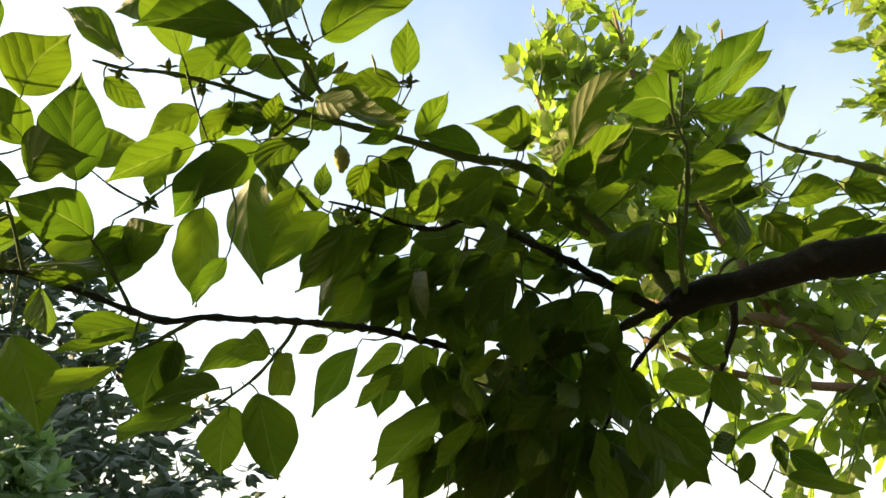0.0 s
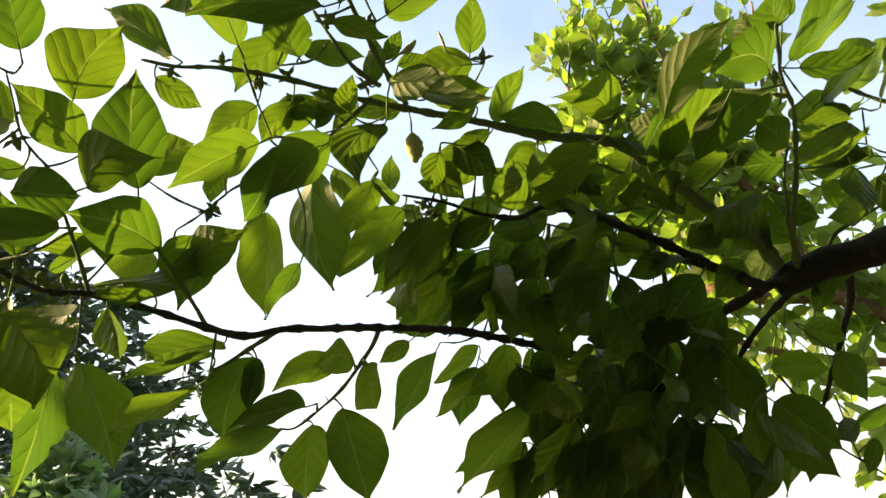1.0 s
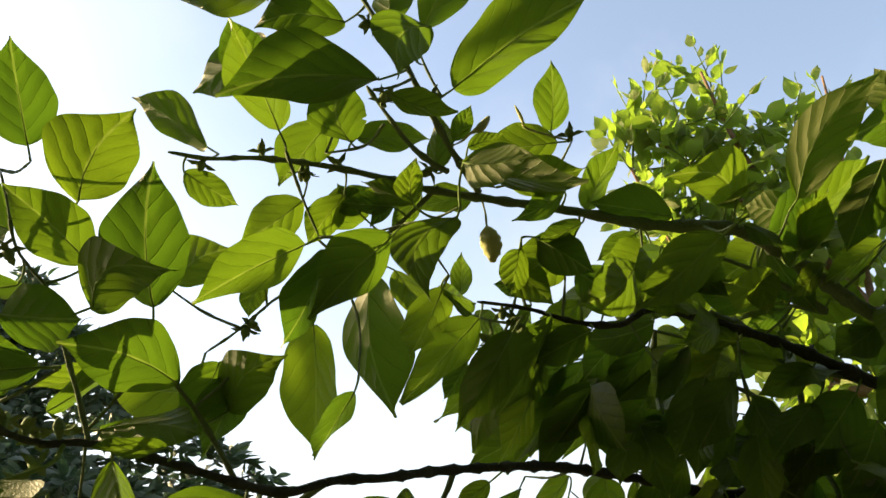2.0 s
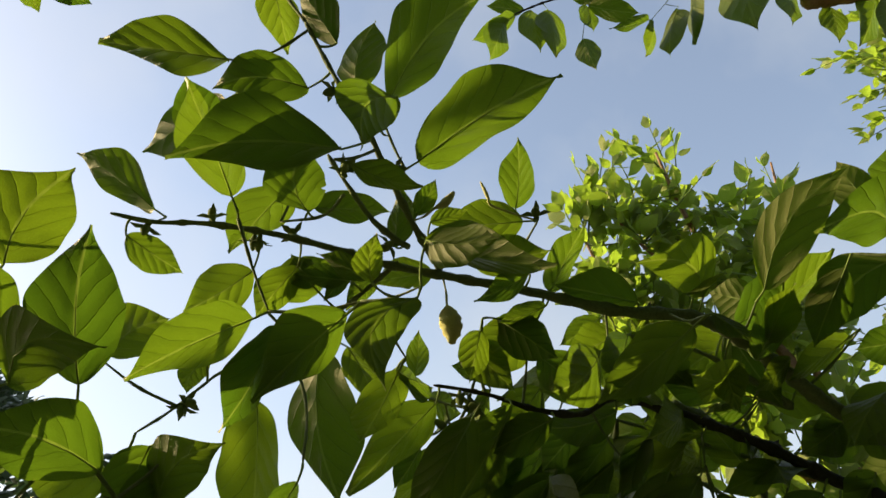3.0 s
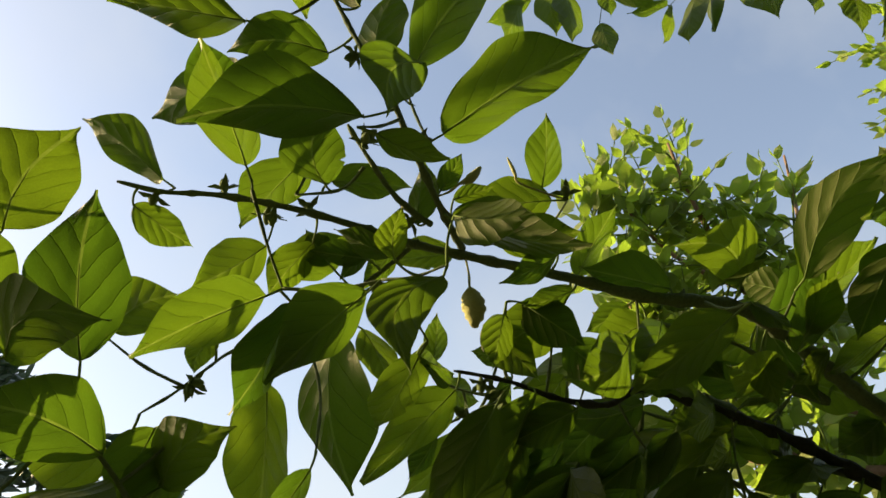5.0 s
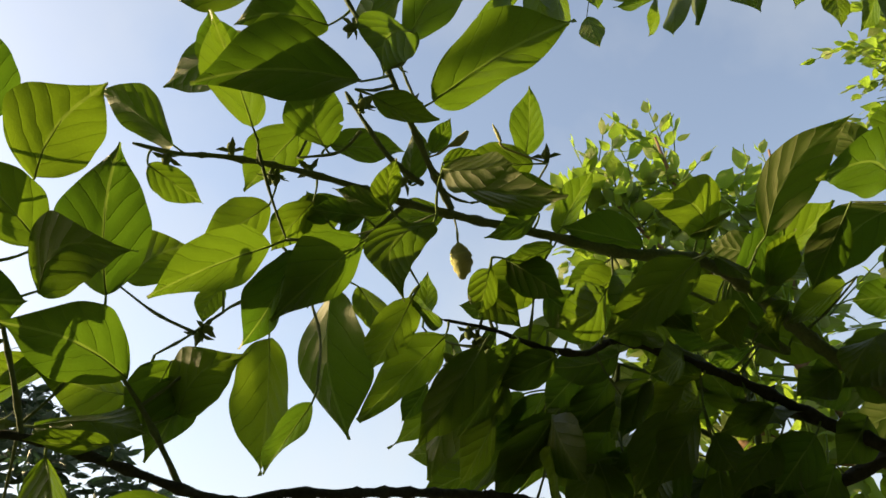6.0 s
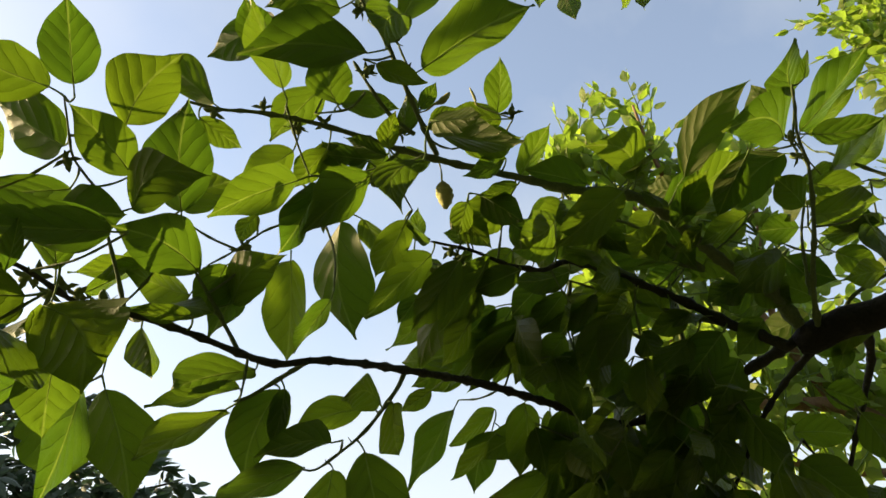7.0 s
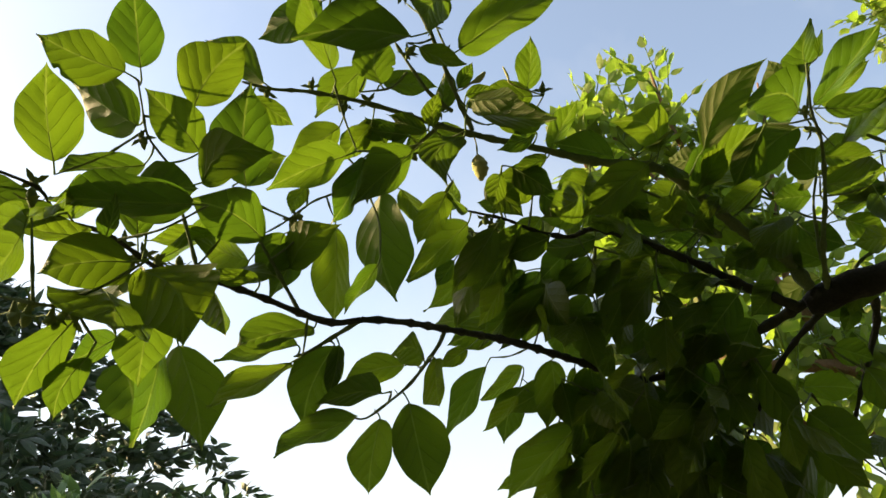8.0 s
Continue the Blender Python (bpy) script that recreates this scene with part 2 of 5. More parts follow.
def blade(length, width, fold=12.0, curl=0.06, seed=0, nv=34, nx=12, wave=1.0, twist=0.0, lean=0.0):
    """Verts, faces and uvs of an ovate, pointed leaf blade along +y, its face along +z."""
    r = random.Random(seed)
    p1, p2, p3 = r.uniform(0, 6.3), r.uniform(0, 6.3), r.uniform(0, 6.3)
    shape = r.uniform(0.78, 0.92)
    lean += r.uniform(-0.03, 0.03)
    twist += r.uniform(-16, 16)
    skew = r.uniform(0.92, 1.08)
    bite, bite_side = (r.uniform(0.3, 0.85), r.choice((-1, 1))) if r.random() < 0.12 else (9.0, 0)
    verts, uvs, faces = [], [], []
    tf = math.tan(radians(fold))
    for j in range(nv + 1):
        v = j / nv
        prof = max(0.0, math.sin(math.pi * v ** shape)) ** (0.72 + 0.60 * max(0.0, v - 0.42) / 0.58) * (1 - 0.10 * v ** 6)
        if j in (0, nv):
            prof = 0.012
        ang = radians(twist) * (v - 0.4)
        for i in range(nx + 1):
            s = 2 * i / nx - 1
            half = width / 2 * prof * (skew if s > 0 else 2 - skew)
            edge = 1 + 0.02 * math.sin(23 * v + p3 + s)
            if s * bite_side > 0:
                edge -= 0.22 * math.exp(-((v - bite) / 0.03) ** 2)
            x = s * half * edge
            z = -abs(x) * tf * (1 - 0.35 * abs(s))
            z += curl * length * (1 - (2 * v - 1) ** 2) - 0.25 * curl * length * v ** 4
            z += wave * width * 0.055 * abs(s) ** 2 * math.sin(9 * v + (p1 if s > 0 else p2))
            z -= width * 0.020 * math.cos((v * 5.5 - abs(s) * 2.1) * 2 * math.pi) * abs(s) * (1 - abs(s)) * 2
            bend = lean * length * math.sin(math.pi * v)
            xr, zr = x * math.cos(ang) - z * math.sin(ang) * 0.3, z + x * math.sin(ang)
            verts.append((xr + bend, v * length, zr))
            uvs.append((x / width, v))
            if i and j:
                a = (j - 1) * (nx + 1) + i - 1
                faces.append((a, a + 1, a + nx + 2, a + nx + 1))
    return verts, faces, uvs


def axes(base, tip, roll):
    """Matrix of a leaf whose axis runs from base to tip, its face turned by roll degrees from -y."""
    b, t = Vector(base), Vector(tip)
    ay = (t - b).normalized()
    ref = Vector((0, -1, 0))
    if abs(ref.dot(ay)) > 0.98:
        ref = Vector((0, 0, -1))
    ref = (ref - ay * ref.dot(ay)).normalized()
    sd = ay.cross(ref)
    az = ref * math.cos(radians(roll)) + sd * math.sin(radians(roll))
    ax = ay.cross(az)
    m = Matrix((ax, ay, az)).transposed().to_4x4()
    m.translation = b
    return m


# ---- ground ----
s = 2500.0
ground = mesh_object("ground", [(-s, -s, 0), (s, -s, 0), (s, s, 0), (-s, s, 0)], [(0, 1, 2, 3)], [ground_material()])
tagged(ground, "bare soil with patches of short grass", "ground", kind="structure")


# ---- the persimmon tree ----
def empty_thing(name, at, label, category, group=""):
    ob = new(name)
    ob.empty_display_size = 0.1
    ob.location = at
    bpy.context.view_layer.update()
    return tagged(ob, label, category, group)


def part(name, verts, faces, mats, parent, uvs=None, slots=None, label=""):
    """A mesh part in world coordinates under its thing (things stand unrotated)."""
    ob = mesh_object(name, verts, faces, mats, parent, uvs, slots, label)
    ob.matrix_parent_inverse = Matrix.Translation(parent.matrix_world.translation).inverted()
    return ob


tree = empty_thing("persimmon_tree", (1.62, 0.52, 0.0), "persimmon tree with dark bark and broad green leaves", "tree")
LINES = []      # (branch object, line) pairs, to hang leaves on


def bough(name, points, r0, r1, parent=None, sides=9, knots=0.0, rough=0.22, label="", mat=None, spurs=0):
    line = smooth_line(points, 0.012 if r0 > 0.015 else 0.004)
    n = len(line)
    seed = sum(map(sum, points)) * 7.1
    radii = []
    for i in range(n):
        r = r0 + (r1 - r0) * (i / (n - 1)) ** 0.8
        r *= 1 + knots * max(0.0, noise.noise(Vector((i * 0.16 + seed, seed, 0.0))))
        radii.append(r)
    radii[-1] *= 0.6
    r = random.Random(int(abs(seed) * 100))
    if r0 < 0.015:                      # swollen nodes
        k = r.randrange(4, 9)
        while k < n - 2:
            for j, g in ((-1, 0.22), (0, 0.5), (1, 0.30), (2, 0.1)):
                radii[k + j] *= 1 + g * r.uniform(0.5, 1.1)
            k += r.randrange(6, 13)
    v, f = tube(line, radii, sides, rough, seed)
    for _ in range(spurs):              # short blunt spurs
        k = r.randrange(3, n - 3)
        out = Vector((r.uniform(-1, 1), r.uniform(-1, 0.4), r.uniform(-0.6, 1))).normalized()
        c = Vector(line[k])
        ln = radii[k] + r.uniform(0.003, 0.007)
        sv, sf = tube([c, c + out * ln * 0.6, c + out * ln], [radii[k] * 0.55, radii[k] * 0.35, 0.0004], 5, 0.2)
        o = len(v)
        v += sv
        f += [tuple(i + o for i in q) for q in sf]
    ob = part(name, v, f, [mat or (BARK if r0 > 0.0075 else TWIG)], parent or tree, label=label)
    LINES.append((ob, line, radii))
    return ob


def nearest(p, lines=None):
    best = None
    p = np.array(p)
    for ob, line, radii in (lines or LINES):
        d = np.linalg.norm(line - p, axis=1)
        i = int(d.argmin())
        if best is None or d[i] < best[0]:
            best = (d[i], ob, line[i])
    return best


count = [0]


def leaf(base, tip, width, roll=0.0, fold=12.0, curl=0.06, lean=0.0, twist=0.0, nv=34, nx=12):
    """One leaf with its stalk, from the nearest twig to base, blade from base to tip."""
    count[0] += 1
    length = (Vector(tip) - Vector(base)).length
    m = axes(base, tip, roll)
    v, f, uv = blade(length, width, fold, curl, count[0], nv, nx, twist=twist, lean=lean)
    d, holder, root = nearest(base)
    if d > 0.035:                       # too far for a stalk: a side twig carries it
        end = Vector(base) - (Vector(tip) - Vector(base)).normalized() * 0.012
        root = Vector(root)
        mid = root.lerp(end, 0.5) + Vector((0.0, 0.02, -0.05)) * d
        holder = bough("twig", [tuple(root), tuple(mid), tuple(end)], 0.0013, 0.0008, knots=0.2, sides=6)
        d, root = 0.012, end
    inv = m.inverted()
    q0 = np.array(inv @ Vector(root))
    q2 = np.array((0.0, 0.0, 0.0))
    q1 = np.array((0.0, -0.25 * min(d, 0.02), 0.0)) + q0 * 0.5
    line = [(1 - t) ** 2 * q0 + 2 * t * (1 - t) * q1 + t * t * q2 for t in np.linspace(0, 1, 7)]
    line += [np.array(v[round(j * nv) * (nx + 1) + nx // 2]) + np.array((0, 0, 0.0003)) for j in (0.09, 0.27, 0.55)]
    thin = 1.0 if d < 0.05 else 0.65
    rad = [0.0011 * thin] * 3 + [0.0009 * thin] * 3 + [0.0008, 0.0006, 0.0004, 0.0002]
    tv, tf = tube(line, rad, 5)
    o = len(v)
    ob = mesh_object("leaf", v + tv, f + [tuple(i + o for i in q) for q in tf], [LEAF, STALK], holder,
                     uv + [(0.0, 0.5)] * len(tv), [0] * len(f) + [1] * len(tf))
    ob.matrix_parent_inverse = holder.matrix_world.inverted()
    ob.matrix_basis = m
    return ob


trunk_line = [(1.62, 0.52, -0.05), (1.60, 0.53, 0.5), (1.62, 0.50, 1.1), (1.57, 0.55, 1.7), (1.55, 0.56, 2.2), (1.62, 0.50, 2.8), (1.60, 0.42, 3.4)]
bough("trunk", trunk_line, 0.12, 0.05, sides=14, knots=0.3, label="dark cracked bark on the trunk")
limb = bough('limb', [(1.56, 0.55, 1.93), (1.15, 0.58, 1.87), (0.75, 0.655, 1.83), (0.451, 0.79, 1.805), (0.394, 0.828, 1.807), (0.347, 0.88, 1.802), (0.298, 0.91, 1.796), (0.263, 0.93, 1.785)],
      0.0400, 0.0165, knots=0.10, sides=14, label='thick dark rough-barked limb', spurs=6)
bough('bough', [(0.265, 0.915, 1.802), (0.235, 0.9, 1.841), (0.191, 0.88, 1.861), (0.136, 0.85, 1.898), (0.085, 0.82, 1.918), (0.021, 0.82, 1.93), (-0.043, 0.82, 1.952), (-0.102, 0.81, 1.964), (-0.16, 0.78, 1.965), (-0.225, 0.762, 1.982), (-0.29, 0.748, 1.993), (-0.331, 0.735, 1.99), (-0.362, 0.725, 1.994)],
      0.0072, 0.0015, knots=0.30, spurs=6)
bough('stem', [(-0.118, 0.8, 1.969), (-0.134, 0.745, 1.976), (-0.15, 0.705, 1.999), (-0.16, 0.685, 2.018), (-0.179, 0.675, 2.055), (-0.195, 0.67, 2.091), (-0.207, 0.665, 2.119)],
      0.0029, 0.0014, knots=0.30)
bough('stem', [(-0.14, 0.76, 1.967), (-0.149, 0.75, 1.968), (-0.166, 0.74, 1.982), (-0.182, 0.73, 2.006), (-0.197, 0.72, 2.031)],
      0.0026, 0.0013, knots=0.20)
bough('bough', [(0.262, 0.93, 1.790), (0.215, 0.97, 1.772), (0.15, 1.03, 1.752), (0.089, 1.07, 1.748), (0.019, 1.03, 1.759), (-0.077, 0.95, 1.765), (-0.159, 0.851, 1.75), (-0.201, 0.785, 1.735), (-0.232, 0.77, 1.733), (-0.262, 0.75, 1.724), (-0.291, 0.735, 1.73), (-0.329, 0.715, 1.742), (-0.374, 0.698, 1.754), (-0.394, 0.685, 1.752), (-0.399, 0.683, 1.753)],
      0.0058, 0.0024, knots=0.30, mat=BARK_BOUGH, spurs=9)
bough('bough', [(0.249, 0.92, 1.781), (0.201, 0.93, 1.812), (0.145, 0.93, 1.848), (0.09, 0.92, 1.871), (0.025, 0.9, 1.886), (-0.01, 0.88, 1.867), (-0.048, 0.865, 1.868), (-0.084, 0.845, 1.875), (-0.109, 0.839, 1.88), (-0.129, 0.83, 1.881)],
      0.0064, 0.0012, knots=0.40, mat=BARK_BOUGH, spurs=5)
bough('twig', [(-0.16, 0.851, 1.747), (-0.168, 0.85, 1.73), (-0.196, 0.852, 1.694), (-0.223, 0.853, 1.672), (-0.244, 0.855, 1.659), (-0.257, 0.85, 1.659)],
      0.0024, 0.0010, knots=0.30, spurs=2)
bough('twig', [(-0.238, 0.765, 1.731), (-0.267, 0.775, 1.718), (-0.292, 0.78, 1.706), (-0.304, 0.78, 1.703)],
      0.0026, 0.0012, knots=0.50, spurs=2)
bough('twig', [(-0.291, 0.735, 1.732), (-0.302, 0.73, 1.752), (-0.314, 0.72, 1.774), (-0.323, 0.7, 1.79)],
      0.0020, 0.0014, knots=0.20)
bough('twig', [(-0.374, 0.698, 1.754), (-0.382, 0.69, 1.784), (-0.389, 0.68, 1.81), (-0.399, 0.665, 1.848), (-0.408, 0.655, 1.861), (-0.419, 0.65, 1.878), (-0.424, 0.64, 1.906), (-0.426, 0.63, 1.924)],
      0.0019, 0.0008, knots=0.25)
bough('twig', [(0.338, 0.92, 1.799), (0.349, 0.95, 1.773), (0.344, 0.98, 1.738), (0.329, 1, 1.693), (0.318, 1.03, 1.649)],
      0.0051, 0.0017, knots=0.30, mat=BARK_BOUGH)
bough('twig', [(0.286, 0.93, 1.785), (0.257, 0.97, 1.757), (0.229, 1, 1.719), (0.215, 1.03, 1.685), (0.199, 1.07, 1.648)],
      0.0040, 0.0018, knots=0.40, mat=BARK_BOUGH)
bough('twig', [(0.283, 0.915, 1.791), (0.264, 0.86, 1.826), (0.267, 0.83, 1.876), (0.264, 0.8, 1.926), (0.241, 0.76, 1.941), (0.23, 0.73, 1.953), (0.225, 0.715, 1.968)],
      0.0034, 0.0011, knots=0.25)
bough('bough', [(0.56, 0.86, 1.912), (0.542, 0.9, 1.948), (0.502, 0.93, 1.982), (0.446, 0.95, 2.012), (0.386, 0.96, 2.059)],
      0.0051, 0.0017, knots=0.30, label='thin bough with pale brown bark')
bough('twig', [(-0.089, 0.842, 1.877), (-0.094, 0.85, 1.895), (-0.108, 0.85, 1.862), (-0.133, 0.86, 1.836)],
      0.0015, 0.0009, knots=0.20)
bough('twig', [(-0.186, 0.733, 2.001), (-0.205, 0.75, 1.995), (-0.241, 0.76, 1.999)],
      0.0015, 0.0009, knots=0.20)
bough('twig', [(-0.150, 0.780, 1.966), (-0.195, 0.805, 1.944), (-0.245, 0.828, 1.925), (-0.297, 0.83, 1.906), (-0.31, 0.82, 1.89), (-0.326, 0.8, 1.862), (-0.344, 0.79, 1.844)],
      0.0019, 0.0009, knots=0.20)
bough('twig', [(-0.398, 0.7, 1.727), (-0.409, 0.62, 1.695), (-0.413, 0.55, 1.667), (-0.406, 0.48, 1.644)],
      0.0015, 0.0010, knots=0.20)
bough('twig', [(-0.397, 0.684, 1.753), (-0.407, 0.671, 1.755), (-0.429, 0.632, 1.765), (-0.455, 0.603, 1.767), (-0.466, 0.585, 1.783), (-0.488, 0.560, 1.787)],
      0.0022, 0.0012, knots=0.30, mat=BARK_BOUGH)
bough('twig', [(-0.386, 0.690, 1.752), (-0.387, 0.680, 1.738), (-0.405, 0.660, 1.725)],
      0.0016, 0.0010, knots=0.30, mat=STALK)
bough('limb', [(1.55, 0.55, 2.25), (1.4, 1.1, 2.8), (1.262, 1.7, 3.399), (1.123, 1.75, 3.354), (1.002, 1.77, 3.349), (0.915, 1.78, 3.343)],
      0.0750, 0.0289, knots=0.30, sides=14, label='sawn brown limb with a blunt knotted end', mat=BARK_LIT_TAN)
bough('bough', [(1.083, 1.76, 3.364), (0.971, 1.77, 3.61), (0.747, 1.76, 3.68), (0.507, 1.75, 3.534), (0.358, 1.75, 3.438), (0.188, 1.75, 3.385), (0.038, 1.75, 3.315)],
      0.0102, 0.0021, knots=0.30)
bough('twig', [(0.647, 1.755, 3.63), (0.572, 1.75, 3.449), (0.547, 1.75, 3.374), (0.471, 1.75, 3.279)],
      0.0015, 0.0009, knots=0.20)
bough('twig', [(0.341, 1.75, 3.432), (0.297, 1.75, 3.313), (0.274, 1.75, 3.221)],
      0.0015, 0.0009, knots=0.20)
bough('twig', [(0.273, 1, 1.701), (0.3, 1.02, 1.672), (0.336, 1.04, 1.626), (0.374, 1.05, 1.6), (0.412, 1.05, 1.569)],
      0.0015, 0.0009, knots=0.20, mat=BARK_BOUGH)
bough('twig', [(0.078, 0.92, 1.884), (0.123, 0.95, 1.869), (0.164, 1, 1.84), (0.166, 1.04, 1.775), (0.142, 1.06, 1.705)],
      0.0043, 0.0017, knots=0.30)
bough('twig', [(-0.245, 0.828, 1.925), (-0.226, 0.815, 1.865), (-0.222, 0.795, 1.815)], 0.0014, 0.0009, knots=0.20)
bpy.context.view_layer.update()

# leaves that can be told apart, along the boughs
leaf((-0.128, 0.732, 2.027), (-0.012, 0.700, 2.076), 0.080, 84, 15, 0.03, -0.09)
leaf((-0.048, 0.829, 2.043), (-0.042, 0.793, 2.095), 0.039, 33, 15, 0.03, 0.00)
leaf((-0.333, 0.680, 1.835), (-0.324, 0.638, 1.922), 0.058, 9, 15, 0.03, -0.05)
leaf((-0.370, 0.671, 1.836), (-0.291, 0.622, 1.829), 0.045, 57, 15, 0.03, -0.18)
leaf((-0.429, 0.674, 1.860), (-0.516, 0.686, 1.867), 0.057, -97, 15, 0.03, 0.05)
leaf((-0.346, 0.594, 1.767), (-0.452, 0.577, 1.770), 0.070, -86, 15, 0.03, 0.07)
leaf((-0.453, 0.683, 1.984), (-0.451, 0.635, 2.051), 0.054, 19, 15, 0.03, -0.00)
leaf((-0.505, 0.657, 1.858), (-0.501, 0.608, 1.932), 0.058, 28, 15, 0.03, -0.01)
leaf((-0.436, 0.624, 1.929), (-0.509, 0.595, 1.955), 0.053, -7, 15, 0.03, -0.02)
leaf((-0.435, 0.661, 1.896), (-0.506, 0.656, 1.949), 0.059, -46, 15, 0.03, -0.02)
leaf((-0.373, 0.664, 1.865), (-0.411, 0.615, 1.902), 0.045, -21, 15, 0.03, 0.04)
leaf((-0.206, 0.683, 2.066), (-0.283, 0.690, 2.080), 0.043, -72, 15, 0.03, 0.17)
leaf((-0.263, 0.667, 2.086), (-0.360, 0.653, 2.100), 0.064, -97, 15, 0.03, 0.07)
leaf((-0.177, 0.670, 1.993), (-0.293, 0.654, 1.984), 0.069, -89, 15, 0.03, 0.15)
leaf((-0.261, 0.700, 1.982), (-0.288, 0.653, 2.056), 0.061, 57, 15, 0.03, -0.06)
leaf((-0.274, 0.699, 2.076), (-0.351, 0.731, 2.058), 0.055, -6, 15, 0.03, -0.01)
leaf((-0.215, 0.741, 1.993), (-0.204, 0.673, 2.005), 0.046, 50, 15, 0.03, -0.15)
leaf((-0.235, 0.764, 2.040), (-0.302, 0.820, 2.012), 0.056, -86, 15, 0.03, 0.04)
leaf((-0.250, 0.741, 1.904), (-0.325, 0.718, 1.854), 0.059, -79, 15, 0.03, 0.07)
leaf((-0.265, 0.776, 1.965), (-0.323, 0.792, 1.942), 0.041, -33, 15, 0.03, -0.02)
leaf((-0.180, 0.726, 1.895), (-0.242, 0.728, 1.836), 0.055, -68, 15, 0.03, 0.07)
leaf((-0.230, 0.725, 1.889), (-0.264, 0.735, 1.820), 0.047, -77, 15, 0.03, -0.03)
leaf((-0.130, 0.694, 1.886), (-0.147, 0.659, 1.810), 0.034, -12, 15, 0.03, 0.22)
leaf((-0.230, 0.880, 1.941), (-0.217, 0.929, 1.817), 0.081, 33, 15, 0.03, 0.11)
leaf((-0.128, 0.832, 1.867), (-0.198, 0.845, 1.804), 0.059, -69, 15, 0.03, 0.02)
leaf((-0.288, 0.896, 1.903), (-0.291, 0.919, 1.786), 0.074, -59, 15, 0.03, 0.03)
leaf((-0.224, 0.789, 1.800), (-0.262, 0.816, 1.759), 0.040, -84, 15, 0.03, 0.09)
leaf((-0.304, 0.750, 1.783), (-0.247, 0.699, 1.800), 0.039, 38, 15, 0.03, -0.11)
leaf((-0.359, 0.792, 1.814), (-0.396, 0.729, 1.813), 0.050, 4, 15, 0.03, -0.07)
leaf((-0.388, 0.732, 1.772), (-0.308, 0.714, 1.759), 0.051, -42, 15, 0.03, -0.05)
leaf((-0.233, 0.889, 1.667), (-0.252, 0.945, 1.598), 0.054, -41, 15, 0.03, 0.07)
leaf((-0.201, 0.876, 1.679), (-0.184, 0.926, 1.591), 0.062, 9, 15, 0.03, 0.00)
leaf((-0.249, 0.823, 1.653), (-0.335, 0.850, 1.622), 0.064, -81, 15, 0.03, 0.10)
leaf((-0.222, 0.806, 1.670), (-0.278, 0.762, 1.648), 0.043, -73, 15, 0.03, 0.14)
leaf((-0.208, 0.917, 1.733), (-0.280, 0.909, 1.706), 0.040, -50, 15, 0.03, 0.15)
leaf((-0.182, 0.832, 1.711), (-0.209, 0.778, 1.698), 0.034, -43, 15, 0.03, 0.16)
leaf((-0.170, 0.834, 1.712), (-0.169, 0.895, 1.678), 0.044, -55, 15, 0.03, 0.06)
leaf((-0.304, 0.794, 1.720), (-0.379, 0.775, 1.699), 0.054, -96, 15, 0.03, 0.04)
leaf((-0.293, 0.726, 1.679), (-0.375, 0.758, 1.649), 0.062, -91, 15, 0.03, 0.05)
leaf((-0.266, 0.788, 1.715), (-0.301, 0.823, 1.645), 0.056, -48, 15, 0.03, 0.08)
leaf((-0.278, 0.747, 1.719), (-0.359, 0.778, 1.714), 0.055, -80, 15, 0.03, 0.12)
leaf((-0.413, 0.769, 1.716), (-0.397, 0.819, 1.626), 0.066, 8, 15, 0.03, -0.07)
leaf((-0.372, 0.605, 1.681), (-0.396, 0.654, 1.641), 0.043, -55, 15, 0.03, 0.01)
leaf((-0.476, 0.793, 1.711), (-0.489, 0.867, 1.655), 0.072, -27, 15, 0.03, -0.04)
leaf((-0.368, 0.572, 1.701), (-0.327, 0.556, 1.637), 0.064, -1, 9, 0.03, -0.16)
leaf((-0.404, 0.558, 1.659), (-0.447, 0.582, 1.607), 0.042, -74, 15, 0.03, 0.11)
leaf((-0.404, 0.586, 1.643), (-0.430, 0.604, 1.603), 0.028, -60, 15, 0.03, 0.14)
leaf((-0.397, 0.630, 1.732), (-0.405, 0.600, 1.684), 0.036, 20, 15, 0.03, 0.05)
leaf((-0.421, 0.668, 1.780), (-0.414, 0.627, 1.817), 0.034, 14, 15, 0.03, 0.03)
leaf((-0.360, 0.537, 1.691), (-0.429, 0.545, 1.689), 0.044, -53, 15, 0.03, 0.08)
leaf((0.248, 0.807, 1.953), (0.205, 0.865, 1.916), 0.051, 0, 15, 0.03, 0.17)
leaf((0.144, 0.823, 1.941), (0.203, 0.744, 2.002), 0.046, -9, 15, 0.03, -0.15)
leaf((0.265, 0.831, 1.988), (0.176, 0.779, 1.965), 0.068, -72, 15, 0.03, 0.20)
leaf((0.265, 0.781, 2.015), (0.241, 0.709, 2.022), 0.047, -46, 15, 0.03, -0.18)
leaf((0.309, 0.870, 2.028), (0.377, 0.795, 2.093), 0.078, 69, 15, 0.03, -0.03)
leaf((0.290, 0.818, 1.985), (0.360, 0.798, 1.987), 0.042, 76, 15, 0.03, 0.07)
leaf((0.086, 0.802, 1.927), (0.020, 0.740, 1.926), 0.044, -64, 15, 0.03, 0.19)
leaf((-0.122, 0.682, 1.921), (-0.077, 0.650, 1.899), 0.037, -0, 15, 0.03, 0.12)
leaf((-0.091, 0.765, 1.951), (-0.032, 0.749, 1.948), 0.041, 67, 15, 0.03, -0.01)
leaf((-0.048, 0.780, 1.996), (-0.114, 0.785, 2.001), 0.042, -22, 15, 0.03, -0.02)
leaf((-0.215, 0.761, 2.011), (-0.154, 0.770, 2.007), 0.037, 79, 15, 0.03, -0.04)
